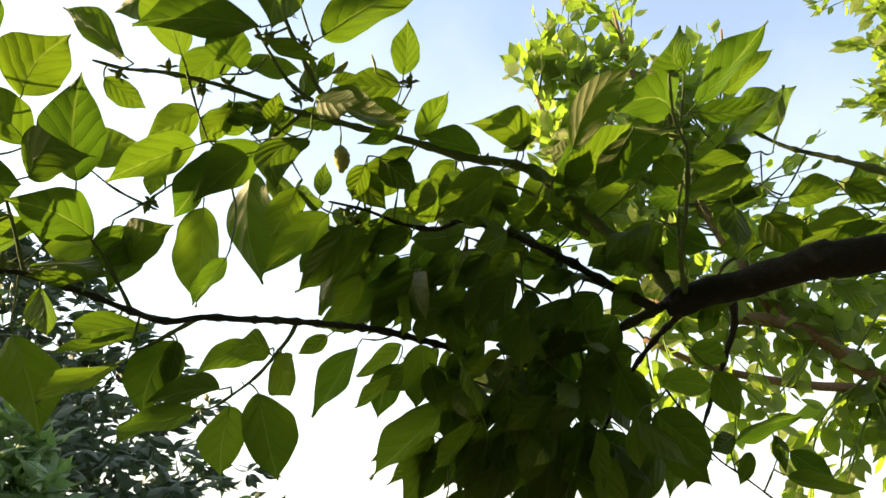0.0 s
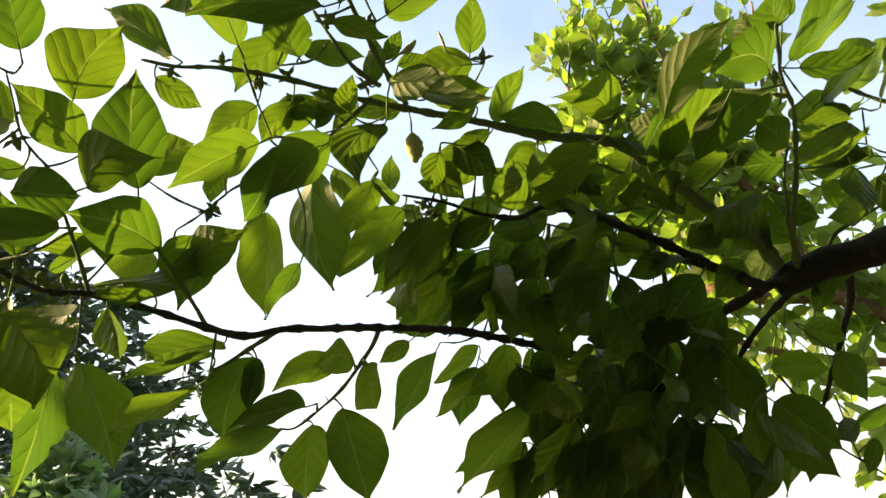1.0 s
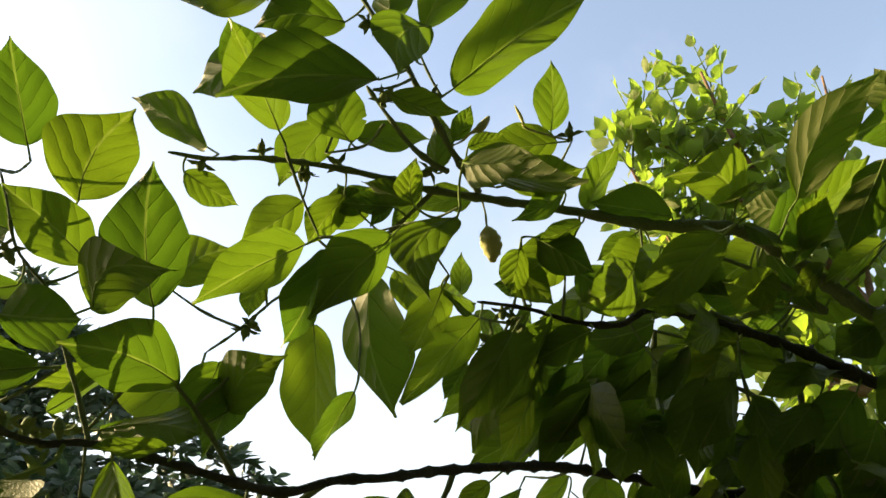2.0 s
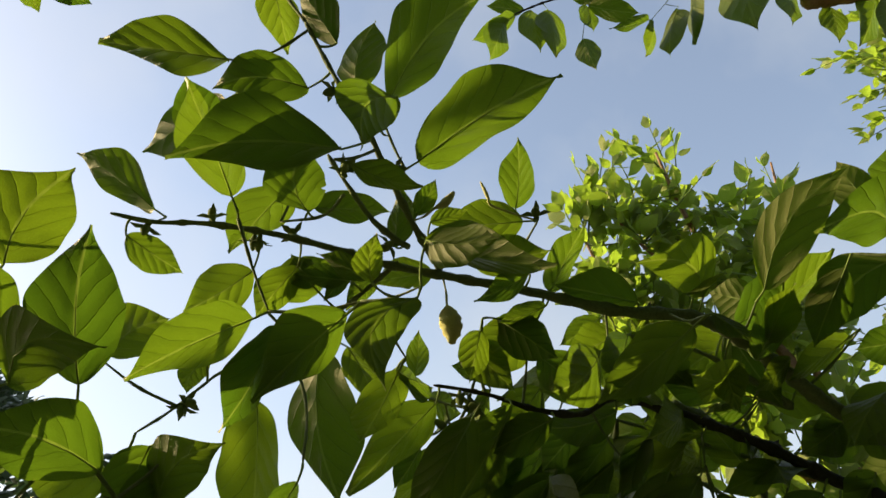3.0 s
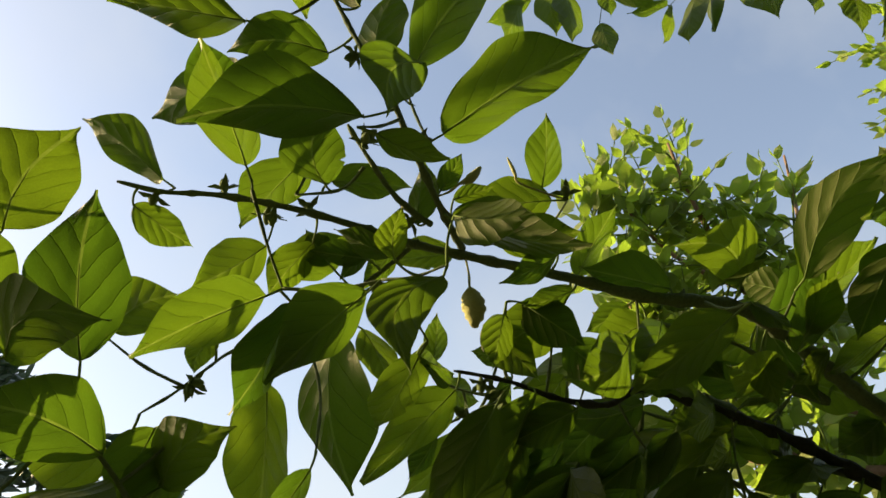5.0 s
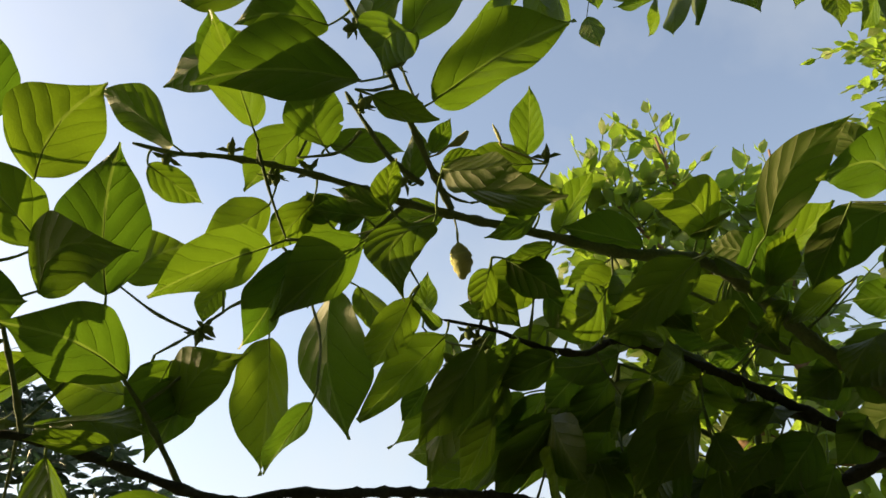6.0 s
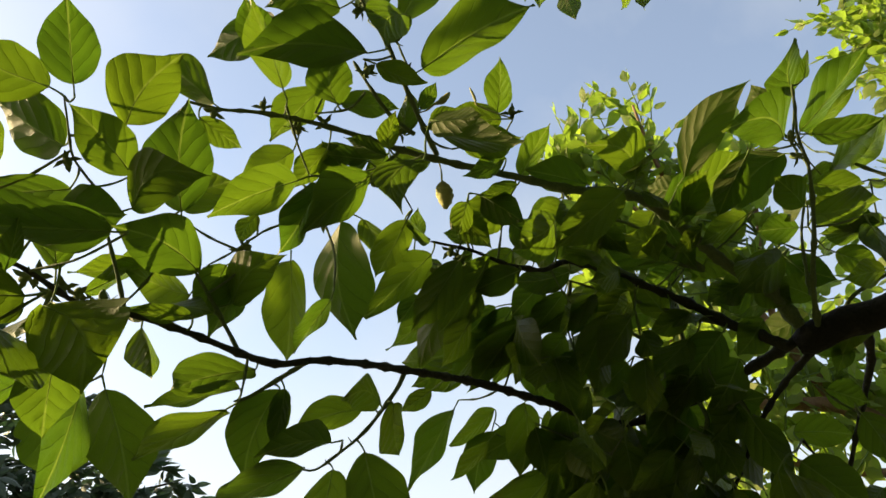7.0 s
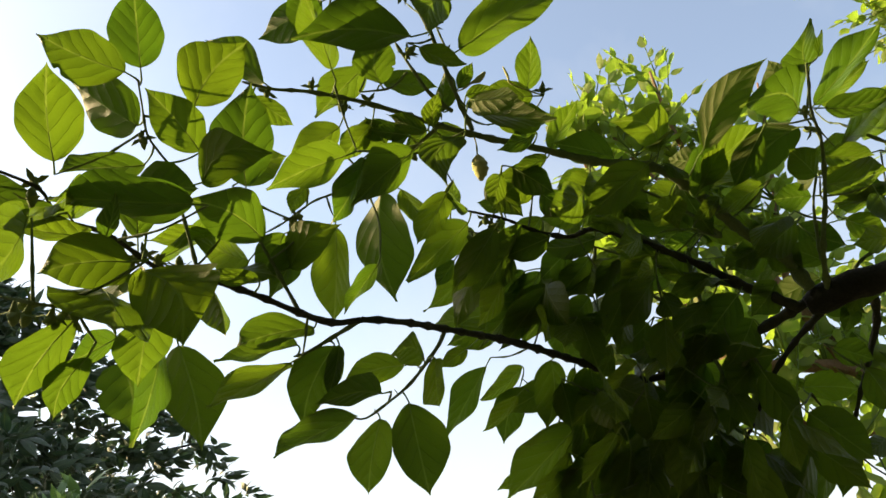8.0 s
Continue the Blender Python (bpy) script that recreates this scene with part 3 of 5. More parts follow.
leaf((-0.169, 0.665, 1.975), (-0.123, 0.685, 1.967), 0.029, 85, 15, 0.03, 0.06)
leaf((0.054, 0.743, 1.875), (-0.011, 0.783, 1.838), 0.053, -56, 15, 0.03, 0.04)
leaf((0.002, 0.812, 1.892), (-0.043, 0.779, 1.849), 0.046, -36, 15, 0.03, -0.06)
leaf((-0.043, 0.827, 1.928), (-0.104, 0.849, 1.897), 0.045, -19, 15, 0.03, 0.01)
leaf((0.040, 0.821, 1.936), (-0.029, 0.816, 1.956), 0.044, -65, 15, 0.03, 0.05)
leaf((-0.028, 0.831, 1.957), (0.005, 0.798, 2.001), 0.040, 62, 15, 0.03, -0.09)
leaf((-0.149, 0.726, 2.088), (-0.068, 0.686, 2.158), 0.068, 74, 15, 0.03, -0.12)
leaf((-0.187, 0.786, 2.165), (-0.167, 0.780, 2.246), 0.056, -22, 15, 0.03, -0.07)
leaf((-0.138, 0.659, 2.027), (-0.157, 0.633, 1.961), 0.043, -40, 15, 0.03, 0.16)
leaf((-0.239, 0.670, 2.179), (-0.230, 0.707, 2.130), 0.039, -36, 15, 0.03, -0.01)
leaf((-0.183, 0.672, 2.100), (-0.214, 0.650, 2.144), 0.036, -54, 15, 0.03, 0.05)
leaf((-0.113, 1.026, 1.763), (-0.169, 1.053, 1.676), 0.069, -69, 15, 0.03, 0.05)
leaf((0.002, 1.102, 1.697), (-0.101, 1.124, 1.605), 0.090, -59, 15, 0.03, 0.04)
leaf((-0.065, 1.122, 1.761), (-0.092, 1.128, 1.685), 0.047, -21, 15, 0.03, 0.07)
leaf((-0.060, 1.106, 1.785), (-0.120, 1.100, 1.738), 0.046, -67, 15, 0.03, -0.03)
leaf((-0.092, 0.895, 1.872), (-0.149, 0.932, 1.779), 0.062, 28, 15, 0.03, 0.10)
leaf((-0.377, 0.646, 1.903), (-0.316, 0.597, 1.932), 0.058, 61, 15, 0.03, -0.08)
leaf((-0.354, 0.778, 2.034), (-0.421, 0.755, 2.082), 0.052, -64, 15, 0.03, 0.09)
leaf((-0.318, 0.697, 1.787), (-0.369, 0.639, 1.799), 0.052, -38, 15, 0.03, 0.12)
leaf((0.135, 0.902, 1.881), (0.059, 0.888, 1.898), 0.047, -70, 15, 0.03, -0.05)
leaf((0.152, 0.912, 1.936), (0.085, 0.910, 1.906), 0.047, -26, 15, 0.03, 0.06)
leaf((0.134, 0.823, 1.895), (0.162, 0.806, 1.936), 0.034, -146, 15, 0.03, 0.03)
leaf((0.211, 0.849, 1.906), (0.153, 0.853, 1.874), 0.042, -65, 15, 0.03, -0.01)
leaf((0.023, 0.901, 1.874), (-0.043, 0.898, 1.864), 0.041, 15, 15, 0.03, -0.09)
leaf((0.054, 0.928, 1.859), (-0.022, 0.938, 1.811), 0.054, 33, 15, 0.03, 0.04)
leaf((0.102, 0.936, 1.865), (0.044, 0.959, 1.826), 0.046, -51, 15, 0.03, -0.01)
leaf((0.213, 0.914, 1.855), (0.165, 0.896, 1.827), 0.037, 6, 15, 0.03, -0.03)
leaf((0.419, 1.047, 2.154), (0.486, 1.005, 2.200), 0.058, 63, 15, 0.03, -0.05)
leaf((0.354, 0.915, 1.999), (0.441, 0.918, 2.072), 0.073, 62, 15, 0.03, -0.07)
leaf((0.427, 0.921, 1.925), (0.501, 0.927, 1.942), 0.047, 53, 15, 0.03, -0.05)
leaf((0.509, 0.908, 1.890), (0.407, 0.938, 1.861), 0.069, -65, 15, 0.03, -0.01)
leaf((0.035, 0.995, 1.663), (-0.016, 1.006, 1.605), 0.048, -52, 15, 0.03, -0.01)
leaf((-0.030, 1.022, 1.765), (-0.038, 1.076, 1.690), 0.059, -40, 15, 0.03, -0.04)
leaf((0.005, 1.067, 1.767), (-0.003, 1.120, 1.704), 0.052, -57, 15, 0.03, -0.02)
leaf((0.226, 1.043, 1.655), (0.186, 1.080, 1.596), 0.050, -11, 15, 0.03, 0.10)
leaf((0.313, 0.937, 1.710), (0.344, 0.962, 1.661), 0.039, 4, 15, 0.03, -0.05)
leaf((0.279, 1.031, 1.717), (0.336, 1.002, 1.703), 0.043, 48, 15, 0.03, -0.06)
leaf((0.240, 0.944, 1.665), (0.305, 0.954, 1.611), 0.055, 15, 15, 0.03, -0.01)
leaf((0.383, 1.078, 1.649), (0.462, 1.058, 1.677), 0.055, -118, 15, 0.03, 0.04)
leaf((-0.149, 0.756, 1.863), (-0.184, 0.809, 1.831), 0.044, -66, 15, 0.03, 0.01)
leaf((-0.152, 0.761, 1.863), (-0.128, 0.801, 1.867), 0.031, -16, 15, 0.03, 0.03)
leaf((-0.139, 0.927, 1.908), (-0.110, 0.961, 1.904), 0.030, -4, 15, 0.03, 0.03)
leaf((-0.125, 0.826, 1.981), (-0.178, 0.834, 1.980), 0.034, -66, 15, 0.03, 0.05)
leaf((-0.159, 0.690, 1.897), (-0.151, 0.658, 1.913), 0.021, 44, 15, 0.03, -0.10)
leaf((-0.231, 0.783, 1.970), (-0.267, 0.800, 1.936), 0.033, -49, 15, 0.03, 0.01)
leaf((-0.375, 0.789, 1.909), (-0.316, 0.753, 1.915), 0.044, 48, 15, 0.03, -0.09)
leaf((-0.304, 0.801, 1.905), (-0.326, 0.829, 1.888), 0.022, -54, 15, 0.03, 0.12)
leaf((-0.292, 0.737, 1.807), (-0.327, 0.765, 1.755), 0.043, -69, 15, 0.03, 0.01)
leaf((-0.419, 0.620, 1.798), (-0.442, 0.560, 1.749), 0.042, -100, 15, 0.00, 0.04)
leaf((-0.404, 0.580, 1.732), (-0.391, 0.560, 1.761), 0.020, 78, 15, 0.04, 0.00)
leaf((-0.425, 0.550, 1.739), (-0.424, 0.470, 1.688), 0.049, -157, 15, 0.04, 0.00)
leaf((-0.415, 0.500, 1.707), (-0.397, 0.450, 1.640), 0.044, -108, 15, 0.04, 0.00)
leaf((-0.280, 0.700, 2.031), (-0.301, 0.680, 2.087), 0.040, 14, 15, 0.03, -0.04)
leaf((-0.124, 0.750, 1.964), (-0.039, 0.700, 1.905), 0.048, 82, 36, 0.05, -0.01)
leaf((-0.169, 0.765, 1.945), (-0.211, 0.760, 1.967), 0.025, -67, 15, 0.04, 0.00)
leaf((-0.123, 0.780, 2.002), (-0.091, 0.770, 2.005), 0.017, 62, 15, 0.04, 0.00)
leaf((-0.349, 0.730, 1.976), (-0.309, 0.750, 1.951), 0.027, 5, 15, 0.04, 0.00)
leaf((-0.257, 0.800, 1.958), (-0.202, 0.800, 1.985), 0.038, 47, 15, 0.04, 0.00)
leaf((0.166, 0.900, 1.968), (0.133, 0.920, 1.993), 0.040, -37, 15, 0.04, 0.00)
leaf((-0.090, 0.870, 1.813), (-0.124, 0.860, 1.753), 0.036, -49, 15, 0.04, 0.00)
leaf((-0.081, 0.860, 1.836), (-0.096, 0.870, 1.800), 0.024, -19, 15, 0.04, 0.00)
leaf((-0.036, 0.950, 1.834), (-0.097, 0.980, 1.766), 0.050, -55, 15, 0.04, 0.00)
leaf((0.018, 0.920, 1.859), (-0.028, 0.950, 1.816), 0.037, -28, 15, 0.04, 0.00)
leaf((-0.089, 0.820, 1.921), (-0.101, 0.810, 1.872), 0.027, -27, 15, 0.04, 0.00)
leaf((0.006, 0.860, 1.895), (-0.044, 0.860, 1.881), 0.038, -37, 15, 0.04, 0.00)
leaf((0.267, 0.840, 2.020), (0.258, 0.850, 2.085), 0.040, -24, 15, 0.04, 0.00)
leaf((0.242, 0.720, 1.980), (0.249, 0.710, 2.007), 0.015, 36, 15, 0.04, 0.00)
leaf((0.264, 0.830, 1.901), (0.226, 0.800, 1.920), 0.037, -37, 15, 0.04, 0.00)
leaf((0.277, 0.830, 1.930), (0.348, 0.850, 1.937), 0.039, 82, 15, 0.04, 0.00)
leaf((0.274, 0.840, 1.896), (0.366, 0.860, 1.923), 0.051, 68, 15, 0.04, 0.00)
leaf((0.402, 0.950, 2.029), (0.481, 0.950, 2.102), 0.056, 57, 15, 0.04, 0.00)
leaf((0.390, 0.930, 1.949), (0.315, 0.920, 1.962), 0.041, -41, 15, 0.04, 0.00)
leaf((0.318, 0.920, 1.992), (0.392, 0.950, 2.014), 0.043, 64, 15, 0.04, 0.00)
leaf((0.305, 0.930, 1.932), (0.250, 0.920, 1.924), 0.037, -35, 15, 0.04, 0.00)
leaf((0.399, 0.920, 1.926), (0.309, 0.900, 1.905), 0.049, -77, 15, 0.04, 0.00)
leaf((0.393, 0.900, 1.880), (0.439, 0.900, 1.865), 0.033, 40, 15, 0.04, 0.00)
leaf((0.380, 0.920, 1.866), (0.321, 0.900, 1.848), 0.034, -28, 15, 0.04, 0.00)
leaf((-0.007, 1.040, 1.633), (-0.074, 1.060, 1.594), 0.041, -57, 15, 0.04, 0.00)
leaf((0.077, 1.000, 1.704), (0.076, 1.000, 1.647), 0.051, 5, 15, 0.04, 0.00)
leaf((0.045, 1.020, 1.666), (0.015, 1.030, 1.582), 0.046, -41, 15, 0.04, 0.00)
leaf((0.105, 1.020, 1.643), (0.105, 1.030, 1.603), 0.032, -5, 15, 0.04, 0.00)
leaf((-0.136, 0.920, 1.751), (-0.170, 0.920, 1.730), 0.021, -28, 15, 0.04, 0.00)
leaf((-0.037, 0.980, 1.870), (-0.099, 1.000, 1.785), 0.056, -50, 15, 0.04, 0.00)
leaf((-0.019, 1.000, 1.850), (-0.069, 1.020, 1.786), 0.043, -44, 15, 0.04, 0.00)
leaf((0.036, 1.050, 1.712), (0.009, 1.050, 1.662), 0.037, -14, 15, 0.04, 0.00)
leaf((-0.260, 0.780, 1.712), (-0.273, 0.800, 1.668), 0.026, -60, 15, 0.04, 0.00)
leaf((-0.409, 0.720, 1.705), (-0.404, 0.680, 1.600), 0.058, -79, 15, 0.04, 0.00)
leaf((-0.478, 0.520, 1.750), (-0.416, 0.540, 1.735), 0.035, 71, 15, 0.04, 0.00)
leaf((-0.416, 0.580, 1.737), (-0.441, 0.520, 1.717), 0.036, -117, 15, 0.04, 0.00)
leaf((-0.403, 0.580, 1.695), (-0.346, 0.500, 1.627), 0.072, -61, 24, 0.04, 0.00)
leaf((-0.376, 0.730, 1.816), (-0.435, 0.710, 1.799), 0.034, -90, 15, 0.04, 0.00)
leaf((-0.403, 0.620, 1.669), (-0.418, 0.580, 1.635), 0.029, -90, 15, 0.04, 0.00)
leaf((-0.422, 0.720, 1.785), (-0.368, 0.750, 1.848), 0.046, 102, 15, 0.04, 0.00)
leaf((-0.317, 0.690, 1.745), (-0.363, 0.680, 1.746), 0.024, -72, 15, 0.04, 0.00)
leaf((-0.310, 0.740, 1.816), (-0.336, 0.750, 1.773), 0.034, -39, 15, 0.04, 0.00)
leaf((0.356, 1.020, 1.648), (0.320, 1.000, 1.627), 0.027, -5, 15, 0.04, 0.00)
leaf((0.301, 0.970, 1.748), (0.344, 0.970, 1.729), 0.035, 31, 15, 0.04, 0.00)
leaf((0.436, 1.050, 1.630), (0.483, 1.040, 1.596), 0.033, 29, 15, 0.04, 0.00)
leaf((0.428, 1.050, 1.601), (0.494, 1.000, 1.581), 0.044, 69, 15, 0.04, 0.00)
leaf((0.328, 0.940, 1.795), (0.302, 0.940, 1.755), 0.025, -3, 15, 0.04, 0.00)
leaf((0.275, 1.030, 1.643), (0.315, 1.000, 1.587), 0.043, 6, 15, 0.04, 0.00)
leaf((0.191, 1.000, 1.729), (0.165, 1.000, 1.654), 0.042, -4, 15, 0.04, 0.00)
leaf((0.148, 0.980, 1.761), (0.099, 1.000, 1.702), 0.044, -13, 15, 0.04, 0.00)
leaf((0.178, 0.980, 1.789), (0.119, 0.980, 1.733), 0.044, -15, 15, 0.04, 0.00)
leaf((0.209, 0.960, 1.784), (0.172, 0.970, 1.730), 0.049, -9, 15, 0.04, 0.00)
leaf((0.786, 1.760, 3.539), (0.740, 1.740, 3.205), 0.175, 41, 24, 0.04, 0.00)
leaf((0.632, 1.760, 3.455), (0.566, 1.750, 3.173), 0.151, 85, 24, 0.04, 0.00)
leaf((0.553, 1.750, 3.316), (0.490, 1.740, 3.130), 0.102, 51, 24, 0.04, 0.00)
leaf((0.478, 1.750, 3.276), (0.430, 1.750, 3.141), 0.075, -62, 15, 0.04, 0.00)
leaf((0.467, 1.750, 3.282), (0.347, 1.730, 3.237), 0.067, -103, 15, 0.04, 0.00)
leaf((0.278, 1.750, 3.225), (0.293, 1.740, 3.103), 0.069, 12, 15, 0.04, 0.00)
leaf((0.312, 1.750, 3.358), (0.445, 1.740, 3.298), 0.076, 80, 15, 0.04, 0.00)
leaf((0.301, 1.750, 3.364), (0.310, 1.750, 3.252), 0.058, -20, 15, 0.04, 0.00)
leaf((0.197, 1.750, 3.353), (0.197, 1.740, 3.158), 0.101, -27, 15, 0.04, 0.00)
leaf((0.150, 1.750, 3.358), (0.157, 1.750, 3.190), 0.087, -14, 15, 0.04, 0.00)
leaf((0.074, 1.750, 3.327), (0.017, 1.740, 3.161), 0.091, -47, 15, 0.04, 0.00)
leaf((0.130, 1.750, 3.361), (0.027, 1.760, 3.403), 0.058, -84, 15, 0.04, 0.00)
leaf((0.883, 1.780, 3.413), (0.849, 1.760, 3.229), 0.098, -27, 15, 0.04, 0.00)
leaf((0.266, 1.750, 3.424), (0.359, 1.740, 3.360), 0.059, 27, 15, 0.04, 0.00)
leaf((0.103, 1.750, 3.340), (-0.023, 1.740, 3.243), 0.083, -88, 15, 0.04, 0.00)
leaf((0.376, 1.750, 3.448), (0.458, 1.740, 3.377), 0.057, 35, 15, 0.04, 0.00)
leaf((0.993, 1.800, 3.338), (0.978, 1.800, 3.190), 0.078, -4, 15, 0.04, 0.00)
leaf((1.130, 1.800, 3.359), (1.031, 1.800, 3.172), 0.110, -37, 15, 0.04, 0.00)
leaf((1.197, 1.800, 3.363), (1.090, 1.800, 3.144), 0.127, -35, 15, 0.04, 0.00)
leaf((-0.364, 0.710, 1.745), (-0.345, 0.700, 1.698), 0.026, -40, 58, 0.04, 0.00)
leaf((-0.206, 0.880, 1.943), (-0.181, 0.880, 1.886), 0.033, -25, 15, 0.04, 0.00)
leaf((-0.125, 0.950, 1.859), (-0.152, 0.960, 1.829), 0.025, -23, 15, 0.04, 0.00)
leaf((-0.170, 0.810, 1.981), (-0.196, 0.810, 1.942), 0.024, -50, 15, 0.04, 0.00)
leaf((-0.047, 0.790, 1.953), (-0.093, 0.780, 1.926), 0.028, -67, 15, 0.04, 0.00)
leaf((-0.034, 0.820, 1.939), (-0.074, 0.820, 1.927), 0.022, -59, 15, 0.04, 0.00)
leaf((0.015, 0.860, 1.944), (-0.022, 0.860, 1.921), 0.024, -29, 15, 0.04, 0.00)
leaf((-0.036, 0.860, 1.858), (-0.091, 0.850, 1.830), 0.032, -26, 15, 0.04, 0.00)
leaf((0.097, 0.920, 1.856), (0.045, 0.920, 1.870), 0.028, -52, 15, 0.04, 0.00)
leaf((0.053, 0.930, 1.860), (0.020, 0.930, 1.808), 0.032, -24, 15, 0.04, 0.00)
leaf((-0.084, 0.860, 1.886), (-0.113, 0.860, 1.834), 0.031, -63, 15, 0.04, 0.00)
leaf((-0.086, 0.950, 1.872), (-0.099, 0.950, 1.838), 0.021, -16, 15, 0.04, 0.00)
leaf((0.157, 0.930, 1.829), (0.104, 0.930, 1.808), 0.029, -22, 15, 0.04, 0.00)
leaf((0.159, 0.850, 1.892), (0.125, 0.850, 1.865), 0.023, -40, 15, 0.04, 0.00)
leaf((0.158, 0.950, 1.894), (0.110, 0.950, 1.876), 0.027, -43, 15, 0.04, 0.00)
leaf((0.093, 0.810, 1.916), (0.115, 0.800, 1.884), 0.021, -17, 15, 0.04, 0.00)
leaf((0.125, 0.830, 1.883), (0.155, 0.810, 1.941), 0.036, 38, 15, 0.04, 0.00)
leaf((-0.191, 0.780, 1.953), (-0.233, 0.780, 1.962), 0.022, -60, 15, 0.04, 0.00)
leaf((-0.189, 0.790, 1.975), (-0.210, 0.790, 1.941), 0.021, -56, 15, 0.04, 0.00)
leaf((-0.150, 0.765, 1.970), (-0.144, 0.755, 2.022), 0.028, -33, 24, 0.04, 0.00)
leaf((-0.132, 0.745, 1.985), (-0.115, 0.730, 2.007), 0.017, 34, 15, 0.04, 0.00)
leaf((-0.219, 0.790, 1.955), (-0.239, 0.790, 1.988), 0.025, -3, 15, 0.04, 0.00)
leaf((-0.042, 0.870, 1.889), (-0.079, 0.880, 1.849), 0.037, -26, 15, 0.04, 0.00)
leaf((-0.006, 0.920, 1.871), (-0.044, 0.930, 1.836), 0.038, -25, 15, 0.04, 0.00)
leaf((0.081, 0.950, 1.881), (0.034, 0.960, 1.845), 0.042, -23, 15, 0.04, 0.00)
leaf((0.135, 0.950, 1.835), (0.107, 0.940, 1.875), 0.040, -15, 15, 0.04, 0.00)
leaf((0.228, 0.920, 1.858), (0.174, 0.910, 1.828), 0.045, -24, 15, 0.04, 0.00)
leaf((0.251, 0.880, 1.871), (0.191, 0.870, 1.822), 0.045, -17, 15, 0.04, 0.00)
leaf((0.099, 1.020, 1.808), (0.052, 1.020, 1.768), 0.045, -18, 15, 0.04, 0.00)
leaf((0.025, 1.000, 1.840), (-0.013, 1.000, 1.800), 0.038, -20, 15, 0.04, 0.00)
leaf((0.179, 0.980, 1.789), (0.127, 0.980, 1.751), 0.058, -5, 15, 0.04, 0.00)
leaf((0.226, 0.990, 1.756), (0.166, 0.980, 1.698), 0.058, -8, 15, 0.04, 0.00)
leaf((0.162, 1.020, 1.749), (0.107, 1.020, 1.699), 0.060, -12, 15, 0.04, 0.00)
leaf((0.056, 0.880, 1.904), (0.010, 0.880, 1.881), 0.039, -33, 15, 0.04, 0.00)
leaf((-0.074, 0.830, 1.935), (-0.030, 0.820, 1.891), 0.037, 17, 15, 0.04, 0.00)
leaf((-0.043, 0.840, 1.904), (-0.013, 0.840, 1.871), 0.036, 14, 15, 0.04, 0.00)
leaf((-0.105, 0.840, 1.922), (-0.065, 0.840, 1.874), 0.034, 11, 15, 0.04, 0.00)
leaf((0.022, 0.840, 1.918), (-0.022, 0.840, 1.899), 0.037, -37, 15, 0.04, 0.00)
leaf((-0.017, 1.050, 1.653), (-0.056, 1.030, 1.557), 0.055, -56, 10, 0.04, 0.00)
leaf((0.011, 1.050, 1.653), (-0.034, 1.050, 1.571), 0.049, -41, 15, 0.04, 0.00)
leaf((0.030, 1.080, 1.660), (-0.002, 1.080, 1.589), 0.040, -13, 16, 0.04, 0.00)
leaf((0.052, 1.010, 1.647), (0.029, 1.030, 1.558), 0.049, -37, 22, 0.04, 0.00)
leaf((0.087, 1.050, 1.657), (0.049, 1.030, 1.568), 0.051, -29, 19, 0.04, 0.00)
leaf((0.103, 1.080, 1.656), (0.103, 1.100, 1.564), 0.049, -32, 23, 0.04, 0.00)
leaf((0.130, 1.020, 1.649), (0.114, 1.020, 1.550), 0.052, -38, 11, 0.04, 0.00)
leaf((0.152, 1.050, 1.675), (0.140, 1.070, 1.566), 0.058, -33, 20, 0.04, 0.00)
leaf((0.184, 1.090, 1.665), (0.134, 1.110, 1.555), 0.064, -33, 24, 0.04, 0.00)
leaf((0.209, 1.070, 1.664), (0.182, 1.070, 1.552), 0.060, -27, 27, 0.04, 0.00)
leaf((0.248, 1.050, 1.648), (0.202, 1.030, 1.563), 0.051, -29, 12, 0.04, 0.00)
leaf((0.271, 1.030, 1.646), (0.211, 1.010, 1.559), 0.056, -26, 23, 0.04, 0.00)
leaf((0.324, 1.090, 1.676), (0.288, 1.090, 1.573), 0.057, -35, 18, 0.04, 0.00)
leaf((0.327, 1.040, 1.661), (0.297, 1.040, 1.586), 0.042, -16, 21, 0.04, 0.00)
leaf((0.382, 1.040, 1.629), (0.362, 1.040, 1.589), 0.023, -9, 15, 0.04, 0.00)
leaf((0.421, 1.050, 1.651), (0.426, 1.050, 1.604), 0.025, -17, 15, 0.04, 0.00)
leaf((0.145, 0.840, 1.924), (0.220, 0.840, 1.985), 0.050, 56, 15, 0.04, 0.00)
leaf((0.202, 0.800, 1.944), (0.166, 0.820, 1.886), 0.033, 4, 36, 0.04, 0.00)
leaf((0.372, 0.880, 1.883), (0.410, 0.880, 1.833), 0.047, 21, 15, 0.04, 0.00)
leaf((0.319, 0.900, 1.929), (0.382, 0.900, 1.917), 0.042, 39, 15, 0.04, 0.00)
leaf((0.390, 0.920, 1.985), (0.327, 0.920, 1.970), 0.036, -33, 15, 0.04, 0.00)
leaf((0.271, 0.920, 1.886), (0.319, 0.910, 1.852), 0.039, 39, 15, 0.04, 0.00)
leaf((0.222, 0.900, 1.849), (0.258, 0.900, 1.821), 0.040, 25, 15, 0.04, 0.00)
leaf((0.151, 0.900, 1.893), (0.210, 0.900, 1.864), 0.041, 36, 15, 0.04, 0.00)
leaf((0.338, 0.930, 1.897), (0.384, 0.930, 1.874), 0.035, 40, 15, 0.04, 0.00)
leaf((0.182, 0.920, 1.800), (0.140, 0.930, 1.755), 0.047, -14, 15, 0.04, 0.00)
